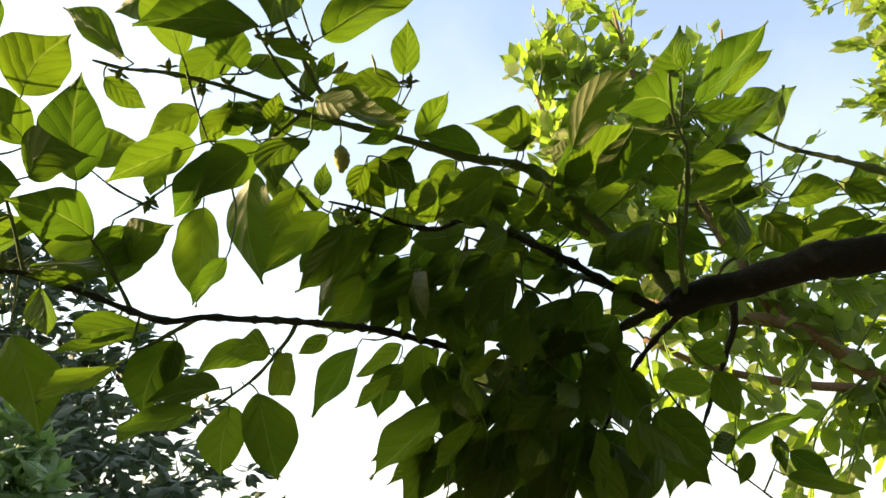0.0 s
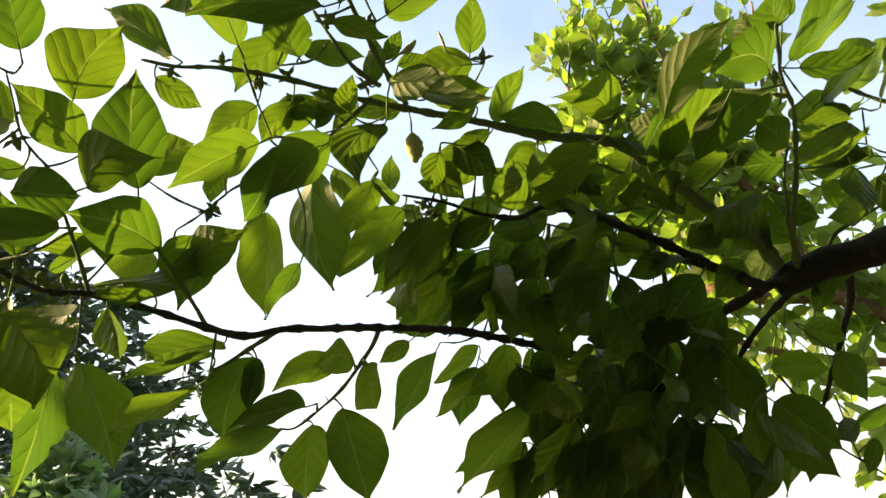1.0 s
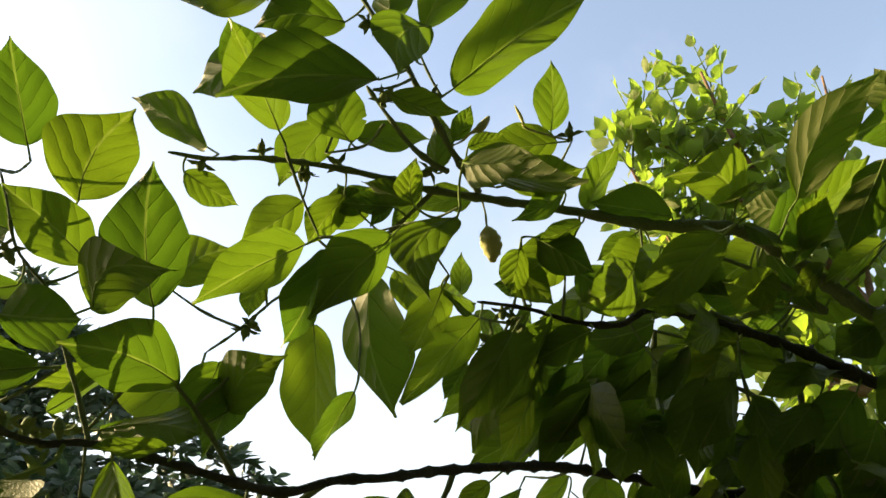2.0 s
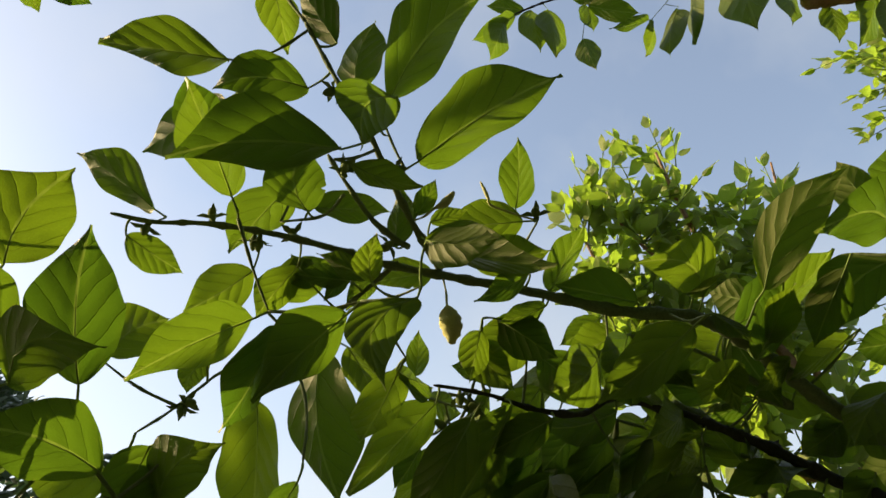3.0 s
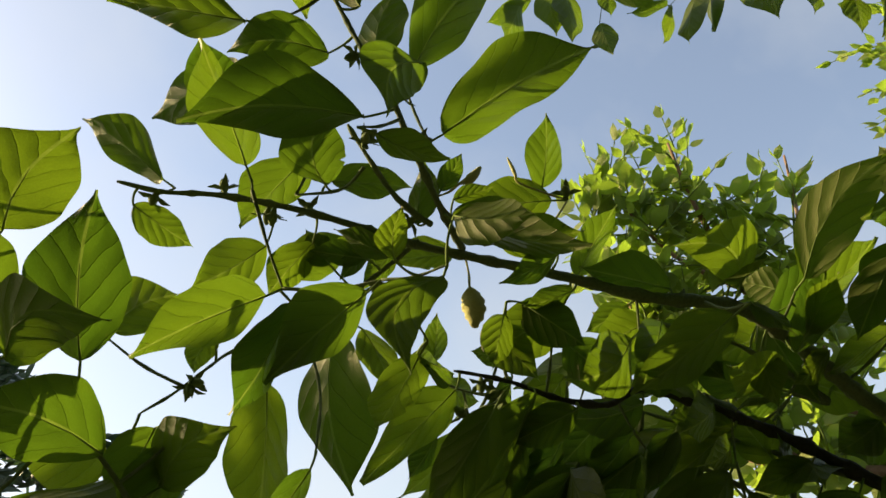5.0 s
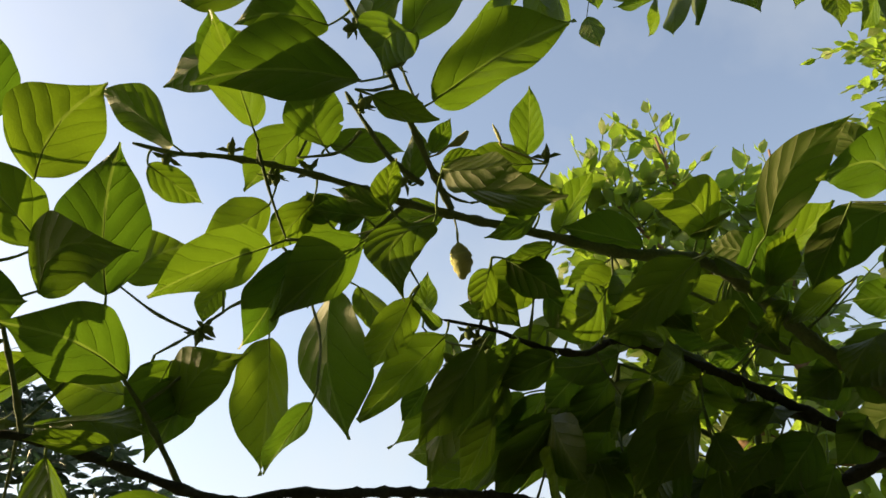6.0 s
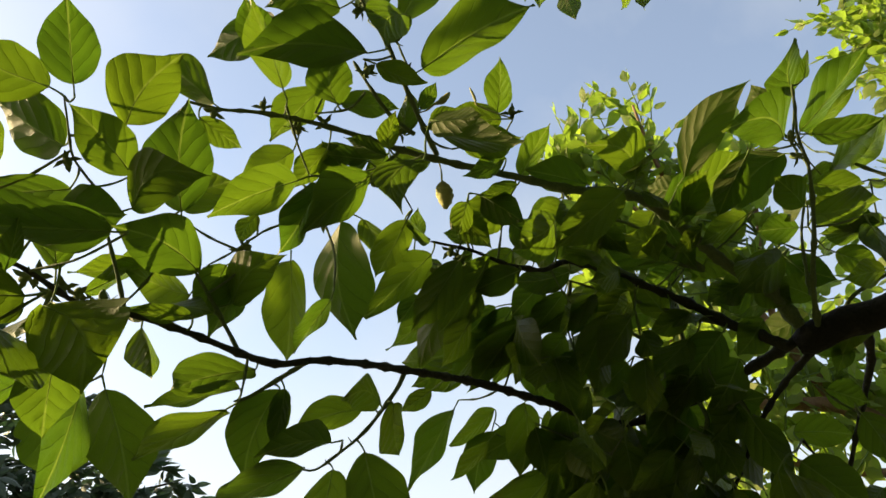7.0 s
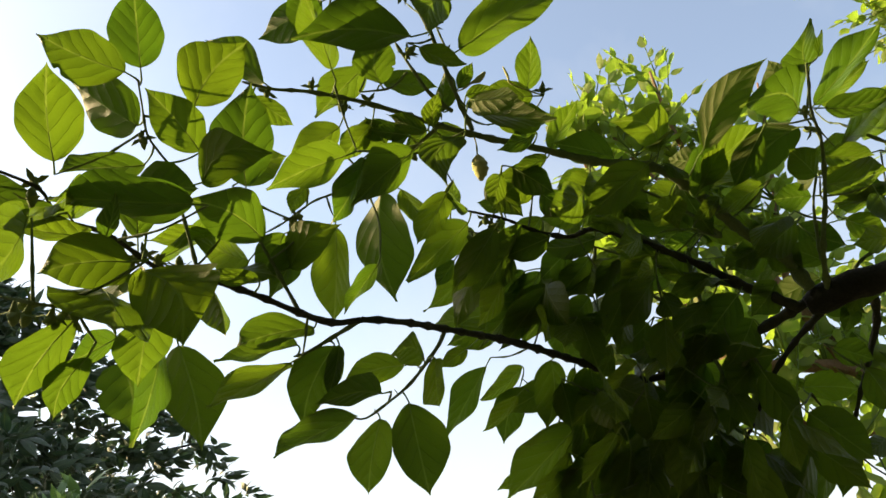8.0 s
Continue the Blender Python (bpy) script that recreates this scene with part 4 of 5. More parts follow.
leaf((0.230, 0.920, 1.814), (0.193, 0.920, 1.773), 0.041, -12, 15, 0.04, 0.00)
leaf((0.427, 0.840, 1.835), (0.487, 0.830, 1.851), 0.033, 46, 15, 0.04, 0.00)
leaf((0.465, 0.860, 1.915), (0.519, 0.860, 1.893), 0.032, 45, 15, 0.04, 0.00)
leaf((0.282, 0.900, 1.828), (0.242, 0.900, 1.849), 0.034, -36, 15, 0.04, 0.00)
leaf((0.000, 1.010, 1.573), (-0.018, 1.010, 1.506), 0.036, -36, 20, 0.04, 0.00)
leaf((0.025, 1.030, 1.586), (-0.010, 1.030, 1.508), 0.044, -16, 11, 0.04, 0.00)
leaf((0.058, 1.100, 1.597), (0.054, 1.100, 1.531), 0.042, -8, 15, 0.04, 0.00)
leaf((0.063, 1.010, 1.603), (0.031, 1.010, 1.547), 0.042, -10, 12, 0.04, 0.00)
leaf((0.100, 1.020, 1.591), (0.081, 1.020, 1.533), 0.035, -6, 23, 0.04, 0.00)
leaf((0.130, 1.040, 1.617), (0.103, 1.040, 1.550), 0.038, -6, 11, 0.04, 0.00)
leaf((0.146, 1.090, 1.629), (0.103, 1.090, 1.552), 0.046, -15, 14, 0.04, 0.00)
leaf((0.167, 1.100, 1.609), (0.129, 1.100, 1.531), 0.045, -37, 13, 0.04, 0.00)
leaf((0.193, 1.030, 1.574), (0.164, 1.030, 1.513), 0.035, -18, 14, 0.04, 0.00)
leaf((0.223, 1.060, 1.624), (0.181, 1.060, 1.546), 0.046, -12, 16, 0.04, 0.00)
leaf((0.244, 1.060, 1.620), (0.211, 1.060, 1.546), 0.042, -28, 28, 0.04, 0.00)
leaf((-0.146, 0.900, 1.854), (-0.170, 0.900, 1.820), 0.022, -40, 35, 0.04, 0.00)
leaf((-0.100, 0.800, 1.842), (-0.151, 0.800, 1.767), 0.038, -5, 36, 0.04, 0.00)
leaf((-0.069, 0.840, 1.865), (-0.123, 0.850, 1.786), 0.050, -65, 15, 0.04, 0.00)
leaf((-0.083, 0.870, 1.903), (-0.116, 0.870, 1.914), 0.019, -35, 15, 0.04, 0.00)
leaf((-0.057, 0.970, 1.867), (-0.105, 0.970, 1.821), 0.035, -38, 15, 0.04, 0.00)
leaf((0.004, 0.950, 1.857), (-0.036, 0.950, 1.812), 0.031, -36, 15, 0.04, 0.00)
leaf((-0.147, 0.880, 1.911), (-0.142, 0.880, 1.955), 0.023, 36, 15, 0.04, 0.00)
leaf((-0.115, 0.970, 1.886), (-0.188, 0.980, 1.822), 0.050, -68, 15, 0.04, 0.00)
leaf((-0.427, 0.661, 1.833), (-0.370, 0.662, 1.824), 0.048, 40, 15, 0.04, 0.00)

# ---- leaves that fill the shaded heart of the bough ----
rng = random.Random(11)
PALETTE = [blade(1.0, rng.uniform(0.50, 0.62), rng.uniform(4, 26), rng.uniform(-0.02, 0.10), 900 + k, nv=10, nx=4) for k in range(10)]
SHARED = {}


def shared_blade(mat, k):
    """One of ten leaf meshes one metre long with a short stalk, shared by the leaves that fill the crowns."""
    if (mat.name, k) not in SHARED:
        v, f, uv = PALETTE[k]
        tv, tf = tube([np.array((0, -0.22, 0.02)), np.array((0.01, -0.1, 0.0)), np.array((0, 0.02, 0.0))], [0.014, 0.012, 0.010], 4)
        o = len(v)
        ob = mesh_object("leaf", v + tv, f + [tuple(i + o for i in q) for q in tf], [mat, STALK], None,
                         uv + [(0.0, 0.5)] * len(tv), [0] * len(f) + [1] * len(tf))
        me = ob.data
        bpy.data.objects.remove(ob)
        SHARED[(mat.name, k)] = me
    return SHARED[(mat.name, k)]


def shared_leaf(holder, base, direction, size, roll, mat):
    b = Vector(base)
    m = axes(b, b + Vector(direction), roll) @ Matrix.Scale(size, 4)
    ob = new("leaf", shared_blade(mat, rng.randrange(10)))
    ob.parent = holder
    ob.matrix_parent_inverse = holder.matrix_world.inverted()
    ob.matrix_basis = m
    return ob


LIMB = LINES[1][1]


def fill(points, n, reach, size, droop=0.5, box=None):
    """n leaves scattered round a line, hanging outwards and down, each on a thin stalk to its twig."""
    line = smooth_line(points)
    bough("twig", [tuple(nearest(points[0])[2]), *points], 0.0026, 0.0011, knots=0.3, sides=7)
    for _ in range(n):
        c = Vector(line[rng.randrange(len(line))])
        off = Vector((rng.gauss(0, 1), rng.gauss(0, 0.9), rng.gauss(-0.2, 0.8))) * reach
        d = off.normalized() + Vector((rng.uniform(-0.7, 0.3), rng.uniform(-0.3, 0.4), -droop * rng.uniform(0.2, 1.6)))
        d.normalize()
        base = c + off
        ln = rng.uniform(*size)
        mid = base + d * ln * 0.5
        k = int(np.abs(LIMB[:, 0] - mid.x).argmin())
        ahead = LIMB[k][1] + 0.02 - mid.y
        if mid.x > 0.2 and ahead > 0 and abs(mid.z - LIMB[k][2] + 0.5 * ahead) < 0.10:
            continue                    # the limb shows bare
        leaf(base, base + d * ln, ln * rng.uniform(0.50, 0.62), rng.uniform(-75, 75), rng.uniform(5, 28), rng.uniform(0.0, 0.1), 0.0, rng.uniform(-25, 25), 16, 6)


fill([(0.20, 0.93, 1.81), (0.12, 0.95, 1.85), (0.02, 0.93, 1.88)], 24, 0.05, (0.05, 0.08))
fill([(0.17, 1.0, 1.72), (0.14, 1.06, 1.69), (0.06, 1.08, 1.72), (-0.02, 1.02, 1.74)], 40, 0.045, (0.055, 0.085), 1.1)
fill([(0.06, 0.97, 1.85), (0.14, 1.02, 1.82), (0.14, 1.04, 1.775), (0.12, 1.06, 1.70)], 30, 0.05, (0.05, 0.085), 0.8)
fill([(0.20, 0.98, 1.74), (0.16, 1.02, 1.69), (0.12, 1.06, 1.64)], 16, 0.045, (0.055, 0.085), 1.0)
fill([(0.17, 0.90, 1.87), (0.12, 0.88, 1.90), (0.075, 0.87, 1.92), (0.0, 0.87, 1.94)], 16, 0.04, (0.05, 0.08))
fill([(0.27, 0.88, 1.83), (0.267, 0.86, 1.88), (0.27, 0.84, 1.91)], 8, 0.04, (0.05, 0.075), 0.2)
fill([(0.34, 0.93, 1.84), (0.40, 0.92, 1.87), (0.45, 0.92, 1.90)], 10, 0.045, (0.05, 0.08), 0.2)
fill([(0.02, 0.95, 1.86), (-0.04, 0.99, 1.83), (-0.07, 1.0, 1.80)], 12, 0.04, (0.06, 0.09), 0.9)
fill([(0.06, 1.16, 1.76), (0.14, 1.18, 1.74), (0.15, 1.14, 1.66)], 28, 0.05, (0.055, 0.09), 0.8)
fill([(0.03, 1.1, 1.76), (0.10, 1.12, 1.74), (0.15, 1.1, 1.66)], 24, 0.045, (0.055, 0.09), 0.8)


# ---- buds and flowers on the twigs ----
def bud_mesh(name, mat, size, sepals=4):
    verts, faces = [], []
    line = [np.array((0, 0, z)) * size for z in (-0.5, -0.2, 0.1, 0.35, 0.6, 0.75)]
    v, f = tube(line, [size * q for q in (0.08, 0.16, 0.30, 0.30, 0.18, 0.05)], 7, 0.2)
    verts += v
    faces += f
    for k in range(sepals):
        a = 2 * math.pi * k / sepals + 0.4
        o = len(verts)
        c, sn = math.cos(a), math.sin(a)
        for rr, w, z in ((0.2, 0.16, 0.05), (0.55, 0.20, 0.10 + 0.1 * (k % 2)), (0.95, 0.02, 0.38 - 0.2 * (k % 2))):
            for sg in (-1, 1):
                verts.append(np.array((c * rr - sn * w * sg, sn * rr + c * w * sg, z)) * size)
            verts.append(np.array((c * rr, sn * rr, z - 0.05)) * size)
        for j in (0, 3):
            faces += [(o + j, o + j + 2, o + j + 5, o + j + 3), (o + j + 2, o + j + 1, o + j + 4, o + j + 5)]
    ob = mesh_object(name, verts, faces, [mat])
    me = ob.data
    bpy.data.objects.remove(ob)
    return me


FLOWER = bud_mesh("flower_bud", BUD, 0.0125)
FLOWER_SMALL = bud_mesh("flower_bud", BUD, 0.009, 5)


def flower(at, turn, small=False):
    d, holder, root = nearest(at)
    ob = new("flower_bud", FLOWER_SMALL if small else FLOWER)
    ob.parent = holder
    ob.matrix_parent_inverse = holder.matrix_world.inverted()
    direction = Vector(at) - Vector(root)
    if direction.length < 0.002:
        direction = Vector((0, -0.3, -1))
    m = direction.to_track_quat("Z", "Y").to_matrix().to_4x4() @ pose(0, 0, 0, 0, 0, turn)
    m.translation = Vector(root) + direction.normalized() * 0.007
    ob.matrix_basis = m


flower((-0.334, 0.735, 1.990), 30)
flower((-0.292, 0.748, 2.000), 1)
flower((-0.230, 0.762, 1.985), 85)
flower((-0.265, 0.770, 1.971), 60)
flower((-0.197, 0.668, 2.043), 66)
flower((-0.149, 0.682, 2.023), 76)
flower((-0.178, 0.720, 2.022), 85)
flower((-0.184, 0.720, 2.014), 70)
flower((-0.307, 0.800, 1.868), 55)
flower((-0.108, 0.839, 1.881), 24)
flower((-0.102, 0.850, 1.865), 60)
flower((-0.260, 0.765, 1.964), 50)
flower((-0.417, 0.500, 1.734), 25)
flower((-0.425, 0.650, 1.875), 40)
flower((-0.184, 0.800, 1.934), 65)
flower((-0.220, 0.840, 1.928), 40)
flower((-0.242, 0.850, 1.907), 65)
flower((-0.137, 0.700, 1.996), 65)
flower((-0.159, 0.760, 1.966), 34)
flower((-0.092, 0.850, 1.852), 55)
flower((-0.113, 0.850, 1.851), 65)
flower((-0.416, 0.530, 1.660), 60)
flower((-0.409, 0.500, 1.640), 64)
flower((-0.417, 0.600, 1.690), 40)
flower((-0.415, 0.550, 1.660), 0)
flower((-0.414, 0.520, 1.643), 24)
flower((-0.417, 0.700, 1.770), 35)
flower((-0.408, 0.710, 1.769), 30)
flower((-0.416, 0.570, 1.671), 30)
flower((-0.410, 0.570, 1.665), 10)
flower((-0.318, 0.810, 1.874), 40)
flower((-0.054, 0.700, 2.006), 60)
flower((0.239, 0.770, 1.945), 80)
flower((0.250, 0.790, 1.938), 60)
flower((-0.102, 0.845, 1.866), 0)
flower((-0.051, 0.920, 1.792), 0)
flower((-0.126, 0.850, 1.856), 80)
flower((-0.471, 0.585, 1.789), 20)
flower((-0.406, 0.680, 1.769), 0)
flower((-0.416, 0.672, 1.773), 37)
flower((-0.420, 0.665, 1.757), 74)
flower((-0.388, 0.685, 1.763), 21)
flower((-0.434, 0.660, 1.776), 58)
flower((-0.394, 0.680, 1.738), 5)
flower((-0.401, 0.672, 1.728), 42)
flower((-0.438, 0.650, 1.762), 79)


def faded(name, a, b, radius, label):
    """A faded flower or withered bud: a ragged narrow tube on a short stalk, from a to b."""
    a, b = Vector(a), Vector(b)
    d, holder, root = nearest(a)
    bend = Vector((0.001, 0.0, -0.0015))
    line = [Vector(root), (Vector(root) + a) / 2 + bend, a, a.lerp(b, 0.3) + bend, a.lerp(b, 0.65) + bend, b]
    line = smooth_line(line, 0.0022)
    n = len(line)
    start = float(np.argmin(np.linalg.norm(line - np.array(a), axis=1))) / (n - 1)
    prof = [np.interp((i / (n - 1) - start) / (1 - start), (-1, 0, 0.12, 0.4, 0.7, 1), (0.0008, 0.001, radius * 0.55, radius, radius * 0.85, radius * 0.3)) for i in range(n)]
    v, f = tube(line, prof, 10, 0.35, 3.0)
    ob = mesh_object(name, v, f, [BUD_DRY], holder, label=label)
    ob.matrix_parent_inverse = holder.matrix_world.inverted()
    return ob


faded('faded_flower', (-0.118, 0.740, 1.987), (-0.102, 0.740, 2.001), 0.0036, 'pale faded flower, rolled shut')
faded('faded_flower', (-0.114, 0.800, 1.935), (-0.112, 0.800, 1.902), 0.0095, 'papery tan faded flower, half open')
faded('withered_bud', (-0.074, 0.765, 2.004), (-0.080, 0.765, 2.028), 0.0017, 'withered reddish-brown bud')


# ---- the far persimmon behind the bough, sunlight put into its leaf and bark colours ----
def spray(holder_tree, a, b, n, size, mat, twig_mat, lines, joined, sag=0.1, spread=0.8):
    """A leafy shoot from a to b: a thin twig with alternate leaves. joined: None, or a list that takes the blades."""
    a, b = Vector(a), Vector(b)
    mid = (a + b) / 2 + Vector((rng.uniform(-1, 1), rng.uniform(-1, 1), sag + rng.uniform(-0.5, 0.5))) * (b - a).length * 0.12
    line = smooth_line([a, mid, b], 0.05)
    v, f = tube(line, np.linspace(0.006, 0.002, len(line)), 5)
    tw = part("twig", v, f, [twig_mat], holder_tree)
    axis = (b - a).normalized()
    for k in range(n):
        q = 0.18 + 0.82 * (k + rng.uniform(-0.3, 0.3)) / n
        c = Vector(line[min(len(line) - 1, max(0, int(q * (len(line) - 1))))])
        d = axis * rng.uniform(0.3, 1.0) + Vector((rng.uniform(-1, 1), rng.uniform(-1, 1), rng.uniform(-0.8, 0.6))) * spread
        d.normalize()
        ln = rng.uniform(*size) * (0.6 if k == n - 1 else 1.0)
        roll = rng.uniform(-80, 80)
        base = c + d * ln * 0.2
        if joined is None:
            shared_leaf(tw, base, d, ln, roll, mat)
        else:
            joined.append((base, d, ln, roll))
    for _ in range(2):
        d = axis + Vector((rng.uniform(-0.5, 0.5), rng.uniform(-0.5, 0.5), rng.uniform(-0.2, 0.5)))
        d.normalize()
        last = (b, d, rng.uniform(*size) * 0.75, rng.uniform(-80, 80))
        if joined is None:
            shared_leaf(tw, *last, mat)
        else:
            joined.append(last)
    return tw


def foliage(holder_tree, joined, mat, name="foliage", label="", narrow=False):
    """The leaves past counting, as one mesh."""
    verts, faces, uvs = [], [], []
    for base, d, ln, roll in joined:
        m = np.array(axes(base, base + d, roll) @ Matrix.Scale(ln, 4))
        v, f, uv = rng.choice(PALETTE_NARROW if narrow else PALETTE_LOW)
        o = len(verts)
        verts += list((np.c_[np.array(v), np.ones(len(v))] @ m.T)[:, :3])
        faces += [tuple(i + o for i in q) for q in f]
        uvs += uv
    ob = part(name, verts, faces, [mat], holder_tree, uvs, label=label)
    tagged(ob, kind="stuff")
    return ob


PALETTE_LOW = [blade(1.0, rng.uniform(0.45, 0.62), rng.uniform(5, 30), rng.uniform(-0.02, 0.14), 950 + k, nv=6, nx=2) for k in range(8)]
PALETTE_NARROW = [blade(1.0, rng.uniform(0.26, 0.36), rng.uniform(5, 25), rng.uniform(0.05, 0.2), 970 + k, nv=6, nx=2) for k in range(8)]

# ---- the rest of the crown, unseen: added overhead, behind and sunward to block light ----
CROWN = [
    [(1.60, 0.45, 3.2), (0.9, 0.0, 3.05), (0.1, -0.2, 2.95), (-0.7, 0.1, 2.85), (-1.2, 0.35, 2.75), (-1.5, 0.5, 2.6)],
    [(1.60, 0.42, 3.4), (1.2, -0.5, 3.3), (0.4, -1.1, 3.0), (-0.5, -1.3, 2.6), (-1.1, -1.2, 2.2)],
    [(0.1, -0.2, 2.95), (0.2, 0.3, 3.0), (0.3, 0.6, 3.1)],
]
rng = random.Random(23)
crown_leaves = []
for pts in CROWN:
    bough("bough", pts, 0.035, 0.008, knots=0.3)


def crown_mass(n, lo, hi, size):
    """Leaves scattered through a block of the crown."""
    for _ in range(n):
        c = Vector([rng.uniform(p, q) for p, q in zip(lo, hi)])
        c += 0.16 * noise.noise_vector(c * 1.7) + 0.08 * noise.noise_vector(c * 6.0)
        for j in range(3):
            d = Vector((rng.gauss(0, 1), rng.gauss(0, 1), rng.uniform(-1.1, 0.3)))
            d.normalize()
            crown_leaves.append((c + d * 0.03, d, rng.uniform(*size), rng.uniform(-90, 90)))


crown_mass(1300, (-1.6, -1.6, 2.35), (1.5, 0.45, 3.1), (0.09, 0.13))        # overhead
crown_mass(330, (-1.2, 0.35, 2.95), (0.9, 1.1, 3.3), (0.09, 0.13))        # over the bough
crown_mass(1500, (-2.2, -1.9, 0.9), (2.2, -0.9, 2.5), (0.09, 0.13))         # behind
crown_mass(520, (1.2, -0.9, 1.2), (2.4, 0.9, 3.0), (0.09, 0.13))          # round the trunk
foliage(tree, crown_leaves, LEAF, label="unseen crown leaves added overhead and behind to block sky light")

# ---- an unseen neighbour tree added towards the sun to shade the bough's heart ----
unseen_shade_tree = empty_thing("persimmon_tree", (-3.6, 1.9, 0.0), "unseen persimmon tree added towards the sun, its dense crown casting shade", "tree")
for name, pts, r0, r1 in (
        ("trunk", [(-3.6, 1.9, -0.05), (-3.55, 1.9, 0.9), (-3.6, 1.85, 1.8), (-3.5, 1.8, 2.5)], 0.12, 0.07),
        ("limb", [(-3.5, 1.8, 2.5), (-3.1, 1.8, 2.7), (-2.7, 1.8, 2.85), (-2.4, 1.75, 2.95)], 0.06, 0.012),
        ("limb", [(-3.55, 1.8, 2.4), (-3.1, 1.75, 2.6), (-2.7, 1.7, 2.7), (-2.4, 1.65, 2.75)], 0.05, 0.012),
        ("limb", [(-3.5, 1.8, 2.5), (-3.5, 1.9, 3.1), (-3.3, 2.0, 3.6)], 0.06, 0.015)):
    line = smooth_line(pts, 0.08)
    v, f_ = tube(line, np.linspace(r0, r1, len(line)), 10, 0.2)
    part(name, v, f_, [BARK], unseen_shade_tree)
crown_leaves = []
crown_mass(2, (-2.9, 1.02, 2.3), (-2.3, 1.35, 2.6), (0.09, 0.13))
crown_mass(8, (-2.95, 0.95, 2.74), (-2.3, 1.42, 3.2), (0.09, 0.13))
crown_mass(155, (-2.95, 1.62, 2.50), (-2.3, 2.1, 2.90), (0.09, 0.13))
crown_mass(50, (-2.95, 1.46, 2.74), (-2.3, 1.64, 2.98), (0.09, 0.13))
crown_mass(9, (-2.95, 1.66, 3.0), (-2.3, 2.05, 3.4), (0.09, 0.13))
crown_mass(60, (-4.2, 1.7, 2.3), (-2.95, 2.6, 3.1), (0.09, 0.13))
foliage(unseen_shade_tree, crown_leaves, LEAF)

# an unseen tree added on the left to keep low sky light off the leaves
unseen_left_tree = empty_thing("persimmon_tree", (-2.9, -0.5, 0.0), "unseen low-branched persimmon tree added to block sky light", "tree")
for name, pts, r0, r1 in (
        ("trunk", [(-2.9, -0.5, -0.05), (-2.85, -0.5, 0.6), (-2.9, -0.45, 1.3), (-2.8, -0.4, 1.9)], 0.11, 0.05),
        ("limb", [(-2.88, -0.46, 1.1), (-2.6, -0.1, 1.5), (-2.4, 0.4, 1.8)], 0.05, 0.012),
        ("limb", [(-2.88, -0.46, 1.2), (-2.6, -0.9, 1.6), (-2.4, -1.3, 1.9)], 0.05, 0.012)):
    line = smooth_line(pts, 0.08)
    v, f_ = tube(line, np.linspace(r0, r1, len(line)), 10, 0.2)
    part(name, v, f_, [BARK], unseen_left_tree)
crown_leaves = []
crown_mass(800, (-3.3, -1.7, 0.7), (-1.9, 0.8, 2.5), (0.09, 0.13))
foliage(unseen_left_tree, crown_leaves, LEAF)

rng = random.Random(12)
far_tree = empty_thing("persimmon_tree", (2.6, 3.35, 0.0), "persimmon tree with bark and leaves coloured brighter, as if in sun", "tree")
far_lines = [
    ("trunk", [(2.6, 3.35, -0.05), (2.5, 3.3, 0.9), (2.42, 3.25, 1.6), (2.3, 3.2, 1.95)], 0.11, 0.075),
    ("limb", [(2.3, 3.2, 1.95), (1.95, 3.08, 2.0), (1.72, 3.0, 2.07), (1.49, 3.0, 2.25), (1.33, 3.0, 2.32), (1.04, 3.0, 2.34), (0.85, 3.05, 2.42)], 0.050, 0.020),
    ("limb", [(2.25, 3.2, 1.92), (1.9, 3.05, 2.02), (1.61, 3.0, 2.05), (1.35, 3.0, 2.07), (1.03, 3.0, 2.14), (0.8, 3.0, 2.25)], 0.024, 0.012),
    ("limb", [(1.36, 3.0, 2.31), (1.2, 3.08, 2.7), (1.02, 3.1, 3.1), (0.88, 3.05, 3.5), (0.81, 3.0, 3.8)], 0.028, 0.006),
    ("limb", [(1.22, 3.08, 2.65), (1.26, 3.06, 3.1), (1.29, 3.03, 3.45), (1.31, 3.03, 3.72)], 0.016, 0.005),
    ("limb", [(2.3, 3.2, 1.95), (2.36, 3.2, 2.6), (2.34, 3.15, 3.4), (2.3, 3.1, 4.5)], 0.06, 0.012),
    ("limb", [(1.04, 3.0, 2.34), (0.78, 3.05, 2.65), (0.55, 3.05, 3.0), (0.42, 3.0, 3.4)], 0.018, 0.005),
    ("limb", [(1.02, 3.1, 3.1), (0.75, 3.05, 3.25), (0.55, 3.0, 3.5)], 0.012, 0.005),
]
far_boughs = []
for name, pts, r0, r1 in far_lines:
    line = smooth_line(pts, 0.06)
    n = len(line)
    v, f = tube(line, [r0 + (r1 - r0) * i / (n - 1) for i in range(n)], 10, 0.2, r0 * 50)
    far_boughs.append((part(name, v, f, [BARK_LIT_TAN], far_tree, label="bark coloured tan as if sunlit" if name == "limb" else ""), line))


def under_crown(x, z):
    return z < np.interp(x, (0.2, 0.33, 0.47, 0.59, 0.70, 0.81, 0.89, 0.94, 1.09, 1.19, 1.27, 1.36, 1.5), (3.3, 3.72, 3.90, 3.94, 3.97, 4.06, 4.0, 3.77, 3.67, 3.77, 3.78, 3.58, 3.3)) - 0.13


